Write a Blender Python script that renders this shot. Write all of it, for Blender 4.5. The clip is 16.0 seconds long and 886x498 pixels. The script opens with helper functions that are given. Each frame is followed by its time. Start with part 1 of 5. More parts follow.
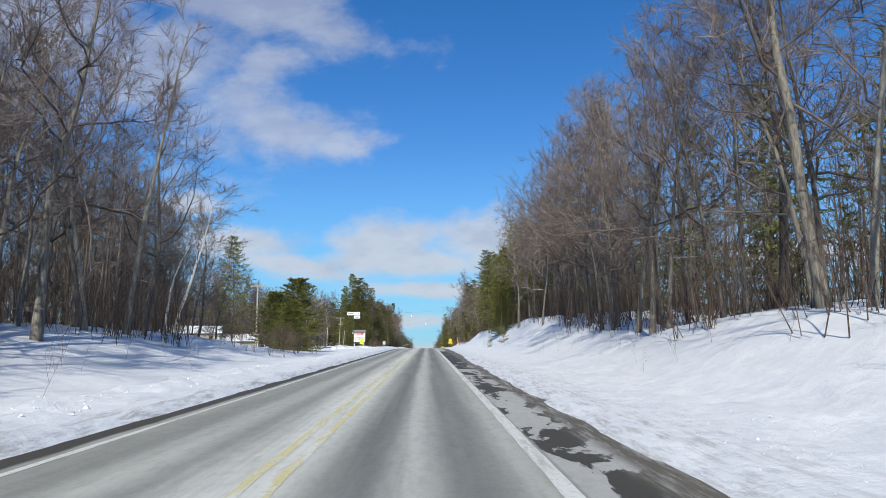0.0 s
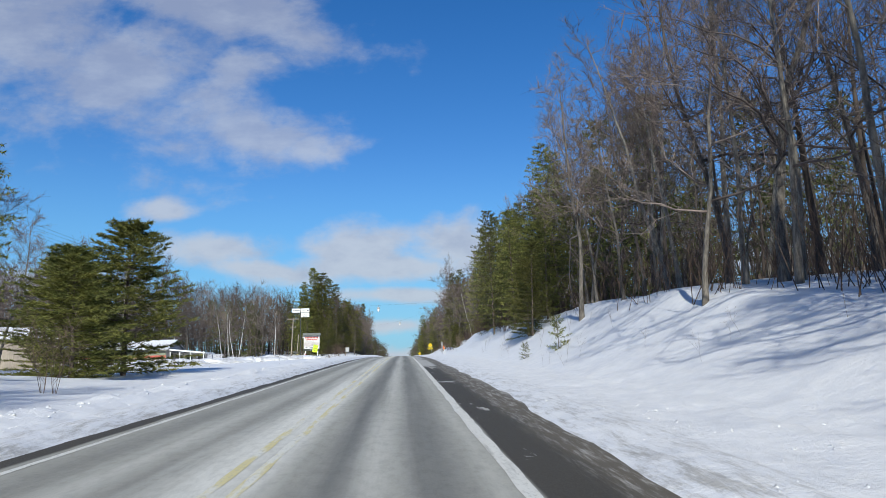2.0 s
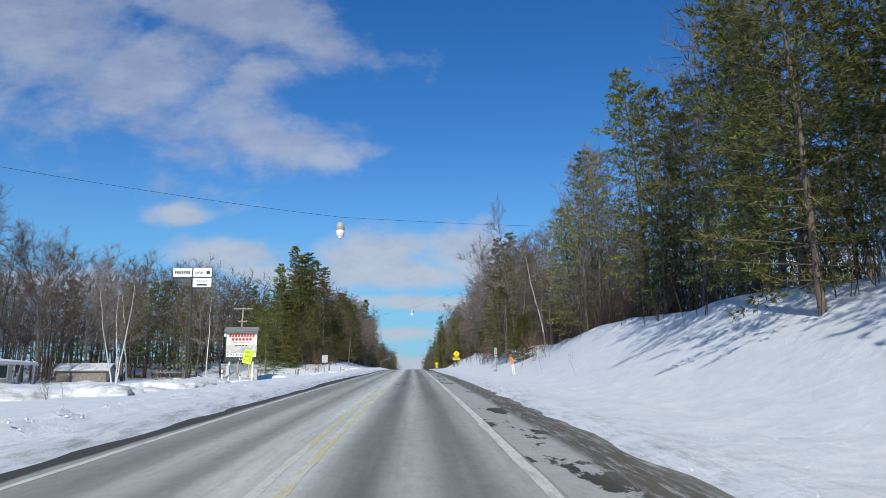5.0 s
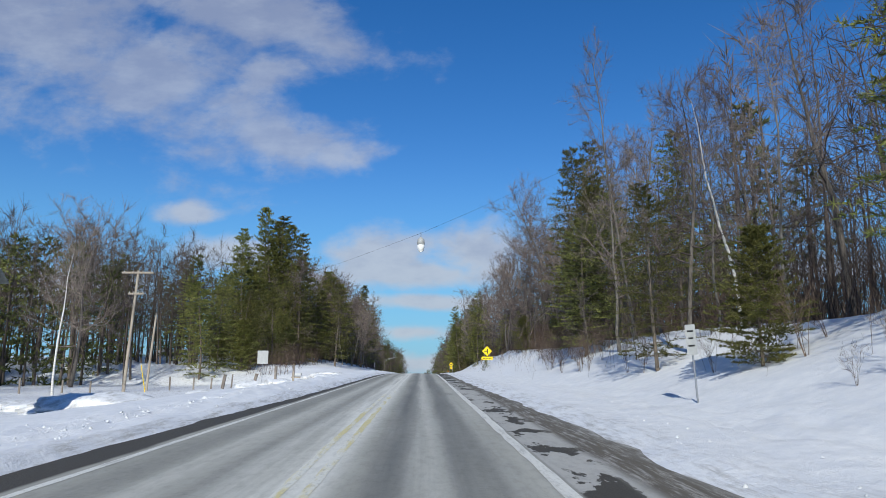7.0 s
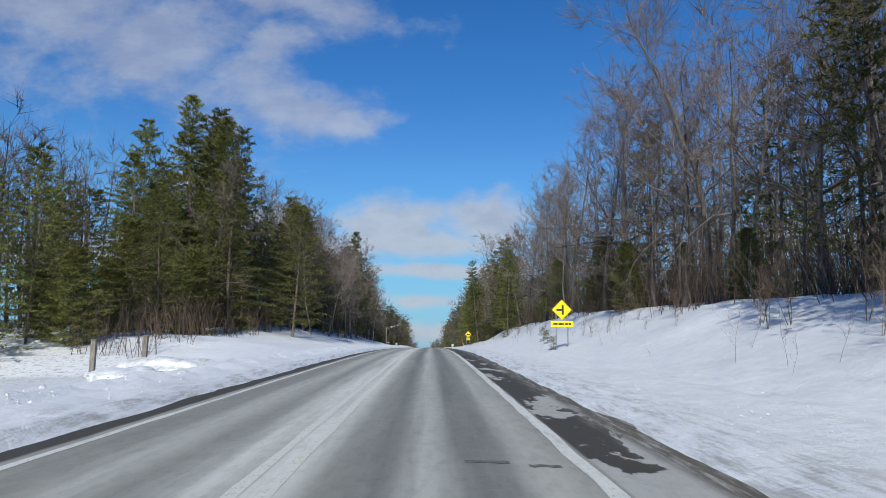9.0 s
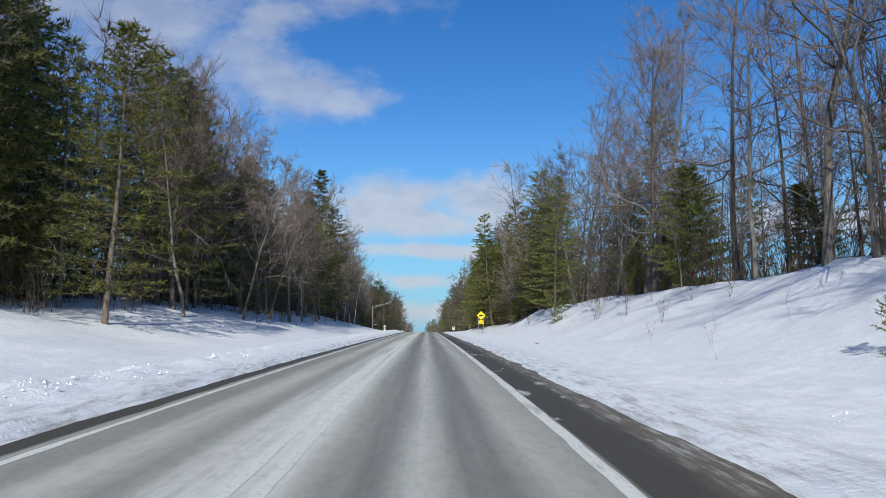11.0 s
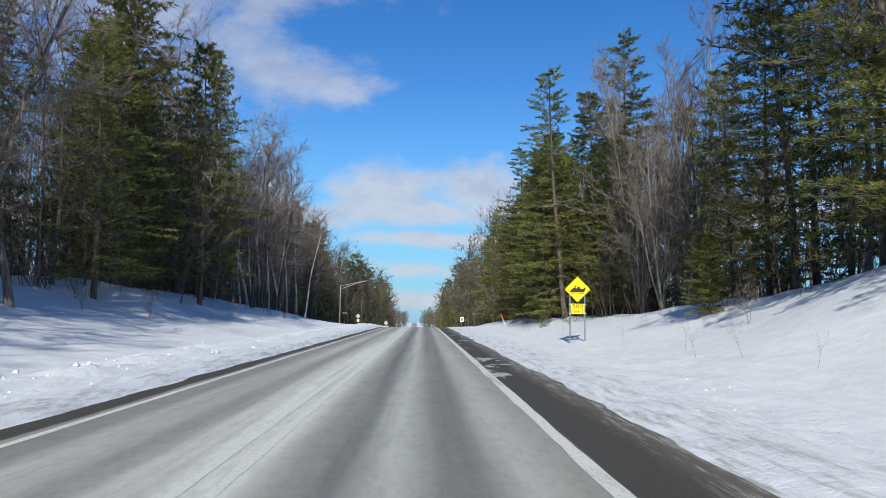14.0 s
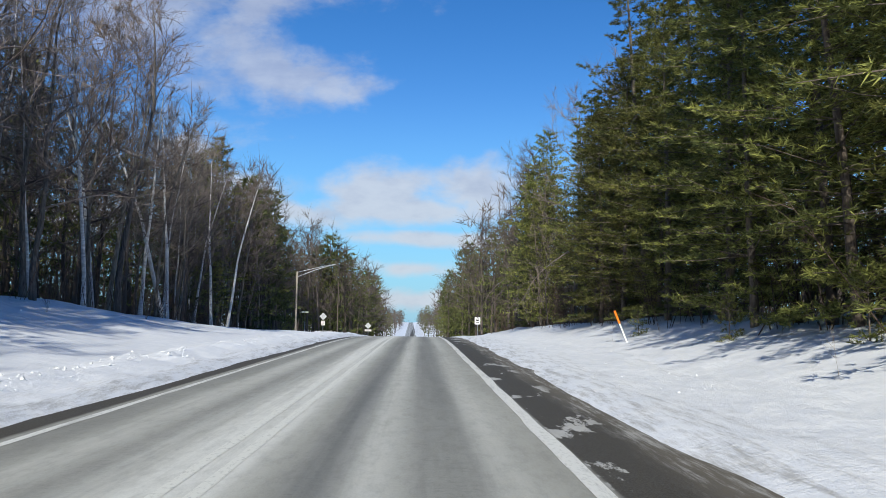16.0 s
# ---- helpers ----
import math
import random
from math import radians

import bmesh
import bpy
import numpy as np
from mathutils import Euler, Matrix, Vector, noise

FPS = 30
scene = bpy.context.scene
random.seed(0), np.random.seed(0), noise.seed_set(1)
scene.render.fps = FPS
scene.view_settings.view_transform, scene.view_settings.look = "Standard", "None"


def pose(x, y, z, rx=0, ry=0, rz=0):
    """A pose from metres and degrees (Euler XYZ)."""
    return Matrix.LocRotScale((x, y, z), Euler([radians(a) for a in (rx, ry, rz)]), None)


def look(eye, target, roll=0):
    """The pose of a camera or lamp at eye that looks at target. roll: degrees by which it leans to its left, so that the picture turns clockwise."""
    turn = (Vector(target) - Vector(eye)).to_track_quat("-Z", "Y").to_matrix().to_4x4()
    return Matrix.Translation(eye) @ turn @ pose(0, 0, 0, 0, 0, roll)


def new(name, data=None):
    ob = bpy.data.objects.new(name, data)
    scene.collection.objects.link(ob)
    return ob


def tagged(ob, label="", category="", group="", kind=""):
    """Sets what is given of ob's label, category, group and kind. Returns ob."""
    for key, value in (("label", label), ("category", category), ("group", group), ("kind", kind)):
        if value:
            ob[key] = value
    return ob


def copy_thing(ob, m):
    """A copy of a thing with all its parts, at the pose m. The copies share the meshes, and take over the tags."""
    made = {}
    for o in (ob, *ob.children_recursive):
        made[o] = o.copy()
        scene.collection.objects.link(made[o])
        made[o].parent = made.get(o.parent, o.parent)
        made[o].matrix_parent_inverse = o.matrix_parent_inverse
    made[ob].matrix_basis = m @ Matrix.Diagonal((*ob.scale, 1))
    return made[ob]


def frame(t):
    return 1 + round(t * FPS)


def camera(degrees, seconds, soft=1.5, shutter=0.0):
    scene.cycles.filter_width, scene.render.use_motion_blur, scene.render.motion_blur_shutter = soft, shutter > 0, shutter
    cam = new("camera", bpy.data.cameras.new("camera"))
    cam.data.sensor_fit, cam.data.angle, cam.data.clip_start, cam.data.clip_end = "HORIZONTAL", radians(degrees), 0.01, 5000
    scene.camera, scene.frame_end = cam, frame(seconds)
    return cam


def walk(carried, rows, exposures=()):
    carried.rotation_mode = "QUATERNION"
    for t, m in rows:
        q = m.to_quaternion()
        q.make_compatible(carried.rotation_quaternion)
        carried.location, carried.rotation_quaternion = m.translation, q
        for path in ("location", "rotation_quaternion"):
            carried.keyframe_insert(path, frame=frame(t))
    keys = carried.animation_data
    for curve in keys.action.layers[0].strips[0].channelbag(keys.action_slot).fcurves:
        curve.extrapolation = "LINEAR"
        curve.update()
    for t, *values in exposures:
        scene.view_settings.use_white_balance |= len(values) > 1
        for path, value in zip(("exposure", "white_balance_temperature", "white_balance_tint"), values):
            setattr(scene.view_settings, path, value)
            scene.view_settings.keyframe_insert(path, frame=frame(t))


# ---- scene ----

# ================= camera and its drive =================
EYE = 1.45          # lens height over the road
# seconds, x, y, height gained, pitch, roll, yaw
DRIVE = [
    (0, 0.18, 0.00, 0.00, 9.57, 0.51, -1.24),
    (0.5, 0.27, 10.52, 0.40, 9.71, 0.80, -0.78),
    (1, 0.35, 21.06, 0.80, 9.93, 1.50, -0.39),
    (1.5, 0.35, 31.59, 1.20, 9.92, 2.09, -1.83),
    (2, 0.32, 42.11, 1.61, 9.93, 1.25, -3.21),
    (2.5, 0.29, 52.68, 2.01, 10.25, 1.02, -3.20),
    (3, 0.28, 63.36, 2.42, 10.46, 0.91, -3.14),
    (3.5, 0.22, 74.09, 2.82, 10.59, 1.29, -3.00),
    (4, 0.17, 84.86, 3.23, 10.70, 1.03, -2.88),
    (4.2, 0.13, 89.18, 3.39, 10.67, 0.78, -2.84),
    (6.3, -0.02, 134.94, 4.93, 10.59, -0.28, -1.52),
    (6.5, -0.06, 139.48, 5.04, 10.62, -0.40, -1.52),
    (7, -0.10, 150.87, 5.33, 10.55, -0.09, -1.58),
    (7.5, -0.11, 162.30, 5.62, 10.61, -0.14, -1.48),
    (8, -0.09, 173.80, 5.90, 10.52, -0.19, -1.23),
    (8.5, -0.05, 185.33, 6.16, 9.53, -0.51, -1.00),
    (9, -0.13, 196.84, 6.43, 8.02, -0.37, -0.91),
    (9.2, -0.18, 201.42, 6.53, 6.78, -0.38, -0.96),
    (11.3, -0.31, 248.66, 7.52, 6.18, -0.59, -1.37),
    (11.5, -0.38, 253.11, 7.55, 6.04, -0.91, -1.40),
    (12, -0.36, 264.22, 7.61, 6.14, -1.05, -1.30),
    (12.5, -0.29, 275.29, 7.66, 6.18, -1.09, -1.23),
    (13, -0.24, 286.29, 7.70, 6.10, -1.09, -1.21),
    (13.5, -0.19, 297.36, 7.72, 5.88, -1.18, -1.49),
    (14, -0.12, 308.40, 7.74, 5.45, -0.84, -1.62),
    (14.5, -0.06, 319.28, 7.75, 5.51, -0.60, -1.57),
    (15, -0.04, 330.05, 7.76, 5.56, -0.47, -1.57),
    (15.5, -0.04, 340.69, 7.76, 5.37, -0.59, -1.83),
    (16, 0.00, 351.25, 7.76, 5.39, -0.56, -1.87),
]
cam = camera(64.93, 16.0, soft=0.75)
walk(cam, [(t, pose(x, y, z + EYE, 90 + pitch, roll, yaw)) for t, x, y, z, pitch, roll, yaw in DRIVE],
     exposures=((0, 0.08, 6450, 4), (1.5, -0.02, 6350, 4), (3.5, -0.12, 6250, 4), (7, -0.17, 6200, 4), (9.2, -0.17, 6200, 4), (11.5, 0.02, 6300, 4), (14, 0.08, 6300, 4), (16, 0.14, 6400, 4)))

# ================= world, sun =================
SUN_EL, SUN_AZ = radians(31), radians(6)
sun_to = Vector((math.sin(SUN_AZ) * math.cos(SUN_EL), math.cos(SUN_AZ) * math.cos(SUN_EL), -math.sin(SUN_EL)))
sun_ob = new("sun", bpy.data.lights.new("sun", "SUN"))
sun_ob.data.energy, sun_ob.data.angle, sun_ob.data.color = 5.0, radians(0.53), (1.0, 0.94, 0.85)
sun_ob.matrix_world = look((-40, -200, 150), Vector((-40, -200, 150)) + sun_to)

world = bpy.data.worlds.new("winter_sky")
scene.world = world
world.use_nodes = True


class Net:
    """Small helper to write node trees."""

    def __init__(self, tree):
        self.t = tree
        tree.nodes.clear()

    def add(self, kind, ins=None, **props):
        n = self.t.nodes.new(kind)
        for k, v in props.items():
            if k == "operation":
                n.operation = v
            elif k == "blend_type":
                n.blend_type = v
            elif k == "data_type":
                n.data_type = v
            elif k == "sky_type":
                n.sky_type = v
            elif k == "interpolation_type":
                n.interpolation_type = v
        for k, v in (ins or {}).items():
            if isinstance(v, bpy.types.NodeSocket):
                self.t.links.new(v, n.inputs[k])
            else:
                n.inputs[k].default_value = v
        return n

    def math(self, op, a, b=0.0, c=None):
        n = self.add("ShaderNodeMath", {0: a, 1: b}, operation=op)
        if c is not None:
            if isinstance(c, bpy.types.NodeSocket):
                self.t.links.new(c, n.inputs[2])
            else:
                n.inputs[2].default_value = c
        return n.outputs[0]

    def noise(self, vec, scale, detail=4.0, rough=0.55, distortion=0.0):
        return self.add("ShaderNodeTexNoise", {"Vector": vec, "Scale": scale, "Detail": detail, "Roughness": rough, "Distortion": distortion}).outputs[0]

    def scaled(self, vec, s, loc=(0, 0, 0)):
        return self.add("ShaderNodeMapping", {"Vector": vec, "Scale": s, "Location": loc}).outputs[0]

    def step(self, val, lo, hi, a=0.0, b=1.0):
        n = self.add("ShaderNodeMapRange", {0: val, 1: lo, 2: hi, 3: a, 4: b}, interpolation_type="SMOOTHSTEP")
        return n.outputs[0]

    def mix(self, fac, a, b, mode="MIX"):
        n = self.add("ShaderNodeMix", data_type="RGBA", blend_type=mode)
        for sock, v in ((n.inputs[0], fac), (n.inputs[6], a), (n.inputs[7], b)):
            if isinstance(v, bpy.types.NodeSocket):
                self.t.links.new(v, sock)
            elif isinstance(v, (int, float)):
                sock.default_value = v
            else:
                sock.default_value = (*v, 1.0)
        return n.outputs[2]


w = Net(world.node_tree)
sky = w.add("ShaderNodeTexSky", sky_type="NISHITA")
sky.sun_disc, sky.sun_elevation, sky.sun_rotation = False, SUN_EL, radians(180) + SUN_AZ
sky.air_density, sky.dust_density, sky.ozone_density, sky.altitude = 1.0, 0.3, 2.6, 300
coord = w.add("ShaderNodeTexCoord").outputs["Generated"]
xyz = w.add("ShaderNodeSeparateXYZ", {0: coord})
ahead = w.math("MAXIMUM", w.math("ABSOLUTE", xyz.outputs[1]), 0.02)
u = w.math("DIVIDE", xyz.outputs[0], ahead)
v = w.math("DIVIDE", xyz.outputs[2], ahead)
uv = w.add("ShaderNodeCombineXYZ", {0: u, 1: v, 2: w.math("MULTIPLY", xyz.outputs[1], 0.7)}).outputs[0]
puff = w.noise(w.scaled(uv, (4.2, 6.5, 1.0)), 1.6, 9.0, 0.55, 0.3)
wisp = w.noise(w.scaled(uv, (10.0, 22.0, 1.0), (3.1, 1.7, 0)), 1.3, 6.0, 0.6)


def cloud(cu, cv, ru, rv, turn=0.0):
    """A soft, turned oval in the sky's plane, one at its middle."""
    du, dv = w.math("SUBTRACT", u, cu), w.math("SUBTRACT", v, cv)
    c, s = math.cos(turn), math.sin(turn)
    a = w.math("DIVIDE", w.math("ADD", w.math("MULTIPLY", du, c), w.math("MULTIPLY", dv, s)), ru)
    b = w.math("DIVIDE", w.math("SUBTRACT", w.math("MULTIPLY", dv, c), w.math("MULTIPLY", du, s)), rv)
    q = w.math("ADD", w.math("MULTIPLY", a, a), w.math("MULTIPLY", b, b))
    return w.math("SUBTRACT", 1.0, w.math("SQRT", q))


CLOUDS = [(-0.60, 0.54, 0.40, 0.17, -0.42), (-0.39, 0.44, 0.27, 0.14, -0.45), (-0.22, 0.355, 0.15, 0.075, -0.25), (-0.13, 0.325, 0.08, 0.04, -0.05),
          (-0.20, 0.535, 0.19, 0.065, -0.26), (-0.33, 0.57, 0.2, 0.06, -0.1), (-0.25, 0.45, 0.09, 0.05, 0.3),
          (-0.27, 0.178, 0.12, 0.034, -0.03), (-0.205, 0.148, 0.13, 0.024, -0.15), (-0.054, 0.178, 0.115, 0.05, 0.15), (0.08, 0.186, 0.11, 0.05, 0.05),
          (-0.05, 0.15, 0.19, 0.028, 0.01), (-0.02, 0.066, 0.12, 0.016, -0.03), (0.01, 0.108, 0.15, 0.014, -0.03), (-0.35, 0.236, 0.06, 0.022, 0.1),
          (-0.6, 0.13, 0.3, 0.03, 0.0), (0.6, 0.16, 0.3, 0.035, 0.0), (0.0, 0.02, 0.5, 0.02, 0.0)]
cover = None
for c in CLOUDS:
    m = cloud(*c)
    cover = m if cover is None else w.math("MAXIMUM", cover, m)
fluff = w.noise(w.scaled(uv, (1.0, 1.5, 1.0), (5.3, 2.2, 0)), 17.0, 8.0, 0.62)
dense = w.math("ADD", w.math("MULTIPLY", w.math("MAXIMUM", cover, -0.6), 0.8), w.math("MULTIPLY", w.math("SUBTRACT", puff, 0.49), 1.7))
dense = w.math("ADD", dense, w.math("MULTIPLY", w.math("SUBTRACT", fluff, 0.5), 0.8))
alpha = w.math("MULTIPLY", w.step(dense, -0.05, 0.65), w.step(v, 0.15, 0.42, 0.84, 0.62))
shade = w.step(w.math("ADD", w.math("MULTIPLY", wisp, 0.9), w.math("MULTIPLY", v, 0.55)), 0.42, 0.85)
lit = w.mix(shade, (6.0, 6.1, 6.9), (4.3, 4.45, 5.6))
hsv = w.add("ShaderNodeHueSaturation", {"Hue": 0.511, "Saturation": 1.34, "Value": 1.34, "Color": sky.outputs[0]}).outputs[0]
# the clear winter air keeps its blue down to the tree tops
low = w.step(xyz.outputs[2], 0.0, 0.32, 1.0, 0.0)
hsv = w.mix(w.math("MULTIPLY", low, 0.8), hsv, (1.25, 4.3, 7.4))
skycol = w.mix(alpha, hsv, lit)
bg = w.add("ShaderNodeBackground", {"Color": skycol, "Strength": 0.1})
w.t.links.new(bg.outputs[0], w.add("ShaderNodeOutputWorld").inputs[0])

# ================= materials =================


def matter(name):
    m = bpy.data.materials.new(name)
    m.use_nodes = True
    n = Net(m.node_tree)
    p = n.add("ShaderNodeBsdfPrincipled")
    n.t.links.new(p.outputs[0], n.add("ShaderNodeOutputMaterial").inputs[0])
    return m, n, p


def surface(name, c1, c2, scale=6.0, rough=0.8, bump=0.0, fine=40.0, stretch=(1, 1, 1), metal=0.0, own=0.0, island=0.0, spec=0.3, thin=0.0):
    """Two-tone noise surface with fine relief; own: how much each object differs, island: each loose piece."""
    m, n, p = matter(name)
    vec = n.scaled(n.add("ShaderNodeTexCoord").outputs["Object"], stretch)
    a = n.noise(vec, scale, 5.0, 0.6)
    b = n.noise(vec, fine, 3.0, 0.6)
    f = n.step(n.math("ADD", n.math("MULTIPLY", a, 0.7), n.math("MULTIPLY", b, 0.3)), 0.32, 0.68)
    col = n.mix(f, c1, c2)
    if own:
        r = n.add("ShaderNodeObjectInfo").outputs["Random"]
        col = n.add("ShaderNodeHueSaturation", {"Value": n.step(r, 0, 1, 1 - own, 1 + own), "Hue": n.step(r, 0, 1, 0.5 - own * 0.03, 0.5 + own * 0.03), "Color": col}).outputs[0]
    if island:
        r = n.add("ShaderNodeNewGeometry").outputs["Random Per Island"]
        col = n.add("ShaderNodeHueSaturation", {"Value": n.step(r, 0, 1, 1 - island, 1 + island), "Color": col}).outputs[0]
    n.t.links.new(col, p.inputs["Base Color"])
    p.inputs["Roughness"].default_value, p.inputs["Metallic"].default_value = rough, metal
    p.inputs["Specular IOR Level"].default_value = spec
    if bump:
        bn = n.add("ShaderNodeBump", {"Strength": bump, "Distance": 0.02, "Height": n.math("ADD", a, n.math("MULTIPLY", b, 0.5))})
        n.t.links.new(bn.outputs[0], p.inputs["Normal"])
    if thin:
        # light that passes through thin needles
        glow = n.add("ShaderNodeBsdfTranslucent", {"Color": col})
        both = n.add("ShaderNodeMixShader", {0: thin, 1: p.outputs[0], 2: glow.outputs[0]})
        out = [k for k in n.t.nodes if k.type == "OUTPUT_MATERIAL"][0]
        n.t.links.new(both.outputs[0], out.inputs[0])
    return m


def snow_matter():
    m, n, p = matter("snow")
    vec = n.add("ShaderNodeTexCoord").outputs["Object"]
    big = n.noise(n.scaled(vec, (1, 0.6, 1)), 0.35, 4.0)
    mid = n.noise(vec, 2.2, 5.0, 0.6)
    fine = n.noise(vec, 14.0, 5.0, 0.7)
    pos = n.add("ShaderNodeSeparateXYZ", {0: vec})
    col = n.mix(n.step(mid, 0.35, 0.7), (0.73, 0.74, 0.76), (0.81, 0.81, 0.815))
    # road salt and grit thrown on the snow next to the asphalt
    right = n.step(n.math("ADD", pos.outputs[0], n.math("MULTIPLY", n.math("SUBTRACT", mid, 0.5), 1.6)), 3.1, 5.4, 1.0, 0.0)
    left = n.step(n.math("ADD", pos.outputs[0], n.math("MULTIPLY", n.math("SUBTRACT", mid, 0.5), 1.0)), -6.4, -5.6, 0.0, 1.0)
    grit = n.math("MULTIPLY", n.math("MULTIPLY", right, left), n.step(n.noise(n.scaled(vec, (2.2, 0.3, 1)), 2.2, 8.0, 0.78), 0.44, 0.66))
    col = n.mix(n.math("MULTIPLY", grit, 0.7), col, (0.27, 0.25, 0.215))
    # leaf and twig litter on the forest floor
    far = n.math("ABSOLUTE", pos.outputs[0])
    litter = n.math("MULTIPLY", n.step(far, 14.0, 22.0), n.step(n.noise(vec, 3.5, 6.0, 0.7), 0.5, 0.66))
    col = n.mix(n.math("MULTIPLY", litter, 0.6), col, (0.13, 0.10, 0.07))
    n.t.links.new(col, p.inputs["Base Color"])
    p.inputs["Roughness"].default_value = 0.55
    p.inputs["Specular IOR Level"].default_value = 0.25
    h = n.math("ADD", n.math("MULTIPLY", mid, 1.0), n.math("ADD", n.math("MULTIPLY", fine, 0.5), n.math("MULTIPLY", big, 1.5)))
    bn = n.add("ShaderNodeBump", {"Strength": 0.38, "Distance": 0.13, "Height": h})
    n.t.links.new(bn.outputs[0], p.inputs["Normal"])
    return m


def asphalt_matter():
    """Salt-bleached asphalt: wheel tracks, salt bands, a dark shoulder with thin ice."""
    m, n, p = matter("asphalt")
    vec = n.add("ShaderNodeTexCoord").outputs["Object"]
    pos = n.add("ShaderNodeSeparateXYZ", {0: vec})
    x, y = pos.outputs[0], pos.outputs[1]
    # the lanes shift west with the centre line beyond the lot
    shift = n.math("ADD", n.step(y, 140, 250, 0.0, 0.32), n.step(y, 250, 310, 0.0, 0.08))
    lane = n.math("ADD", x, shift)
    streak = n.noise(n.scaled(vec, (2.4, 0.06, 1)), 1.0, 6.0, 0.6)
    patch = n.noise(n.scaled(vec, (1.0, 0.25, 1)), 0.8, 5.0, 0.6)
    grain = n.noise(vec, 45.0, 3.0, 0.7)
    wob = n.math("ADD", lane, n.math("MULTIPLY", n.math("SUBTRACT", streak, 0.5), 0.45))

    def band(mid, half, soft=0.3):
        d = n.math("ABSOLUTE", n.math("SUBTRACT", wob, mid))
        return n.step(d, max(half - soft, 0), half + soft, 1.0, 0.0)

    col = n.mix(n.step(patch, 0.3, 0.7), (0.315, 0.308, 0.268), (0.375, 0.367, 0.322))
    speck = n.step(n.noise(n.scaled(vec, (2.6, 7.0, 1)), 3.2, 6.0, 0.78), 0.5, 0.72)
    for mid, half, amount in ((-0.50, 0.28, 0.9), (0.66, 0.40, 0.75), (-2.55, 0.3, 0.4), (-3.95, 0.34, 0.4)):
        inside = band(mid, half)
        col = n.mix(n.math("MULTIPLY", inside, n.math("MULTIPLY", n.step(streak, 0.25, 0.7, 0.5, 1.0), amount)), col, (0.155, 0.155, 0.145))
        col = n.mix(n.math("MULTIPLY", n.math("MULTIPLY", inside, speck), 0.5), col, (0.10, 0.105, 0.10))
    for mid, half, amount in ((0.02, 0.2, 0.45), (-1.76, 0.22, 1.0), (-2.15, 0.34, 0.6), (-1.38, 0.20, 1.0), (-3.25, 0.28, 0.4), (1.3, 0.2, 0.3)):
        col = n.mix(n.math("MULTIPLY", band(mid, half), n.math("MULTIPLY", n.step(streak, 0.3, 0.65, 0.35, 1.0), amount)), col, (0.72, 0.71, 0.65))
    # shoulders: dark wet asphalt, gravel, broken sheets of salt-grey ice
    sh_r = n.step(n.math("ADD", x, n.math("MULTIPLY", n.math("SUBTRACT", streak, 0.5), 0.15)), 1.64, 1.72)
    sh_l = n.step(n.math("ADD", x, n.math("MULTIPLY", n.math("SUBTRACT", patch, 0.5), 0.3)), -4.92, -4.8, 1.0, 0.0)
    gravel = n.step(n.math("ADD", x, n.math("MULTIPLY", n.math("SUBTRACT", patch, 0.5), 0.8)), 2.3, 2.8)
    dark = n.mix(gravel, (0.046, 0.040, 0.031), (0.125, 0.107, 0.082))
    dark = n.mix(n.step(grain, 0.3, 0.75), dark, n.mix(0.5, dark, (0.14, 0.128, 0.105)))
    rut = n.noise(n.scaled(vec, (5.0, 0.45, 1)), 1.6, 8.0, 0.78)
    dark = n.mix(n.math("MULTIPLY", n.step(x, 2.25, 2.8), n.step(rut, 0.47, 0.64, 0.0, 0.7)), dark, (0.50, 0.485, 0.45))
    col = n.mix(n.math("MAXIMUM", sh_r, sh_l), col, dark)
    ice = n.noise(n.scaled(vec, (0.9, 0.3, 1)), 1.25, 9.0, 0.62, 0.25)
    along = n.noise(n.scaled(vec, (0.0, 0.02, 1)), 1.0, 2.0)
    level = n.math("ADD", n.step(y, 36, 48, 0.47, 0.61), n.step(y, 82, 100, 0.0, -0.25))
    level = n.math("ADD", level, n.math("ADD", n.step(y, 135, 152, 0.0, 0.11), n.step(y, 205, 250, 0.0, 0.13)))
    ice = n.math("SUBTRACT", ice, n.math("ADD", level, n.math("MULTIPLY", n.math("SUBTRACT", along, 0.5), -0.25)))
    ice = n.math("MULTIPLY", n.step(ice, 0.0, 0.025), n.math("MULTIPLY", sh_r, n.step(x, 2.45, 2.75, 1.0, 0.0)))
    col = n.mix(ice, col, n.mix(patch, (0.37, 0.36, 0.33), (0.51, 0.50, 0.47)))
    edge = n.math("MAXIMUM", n.step(x, 3.1, 4.1, 0.0, 0.85), n.step(x, -8.4, -7.2, 0.9, 0.0))
    col = n.mix(n.math("MULTIPLY", edge, n.step(n.noise(n.scaled(vec, (3, 0.7, 1)), 2.0, 6.0, 0.7), 0.35, 0.65)), col, (0.62, 0.62, 0.61))
    col = n.mix(n.step(grain, 0.35, 0.8, 0.0, 0.35), col, n.mix(0.35, col, (0.05, 0.05, 0.05)))
    mottle = n.noise(n.scaled(vec, (3.2, 1.1, 1)), 2.0, 7.0, 0.75)
    col = n.mix(n.step(mottle, 0.4, 0.72, 0.0, 0.5), col, n.mix(0.45, col, (0.07, 0.07, 0.062)))
    n.t.links.new(col, p.inputs["Base Color"])
    p.inputs["Roughness"].default_value = 0.75
    p.inputs["Specular IOR Level"].default_value = 0.3
    bn = n.add("ShaderNodeBump", {"Strength": 0.35, "Distance": 0.01, "Height": n.math("ADD", grain, n.math("MULTIPLY", ice, 1.5))})
    n.t.links.new(bn.outputs[0], p.inputs["Normal"])
    return m


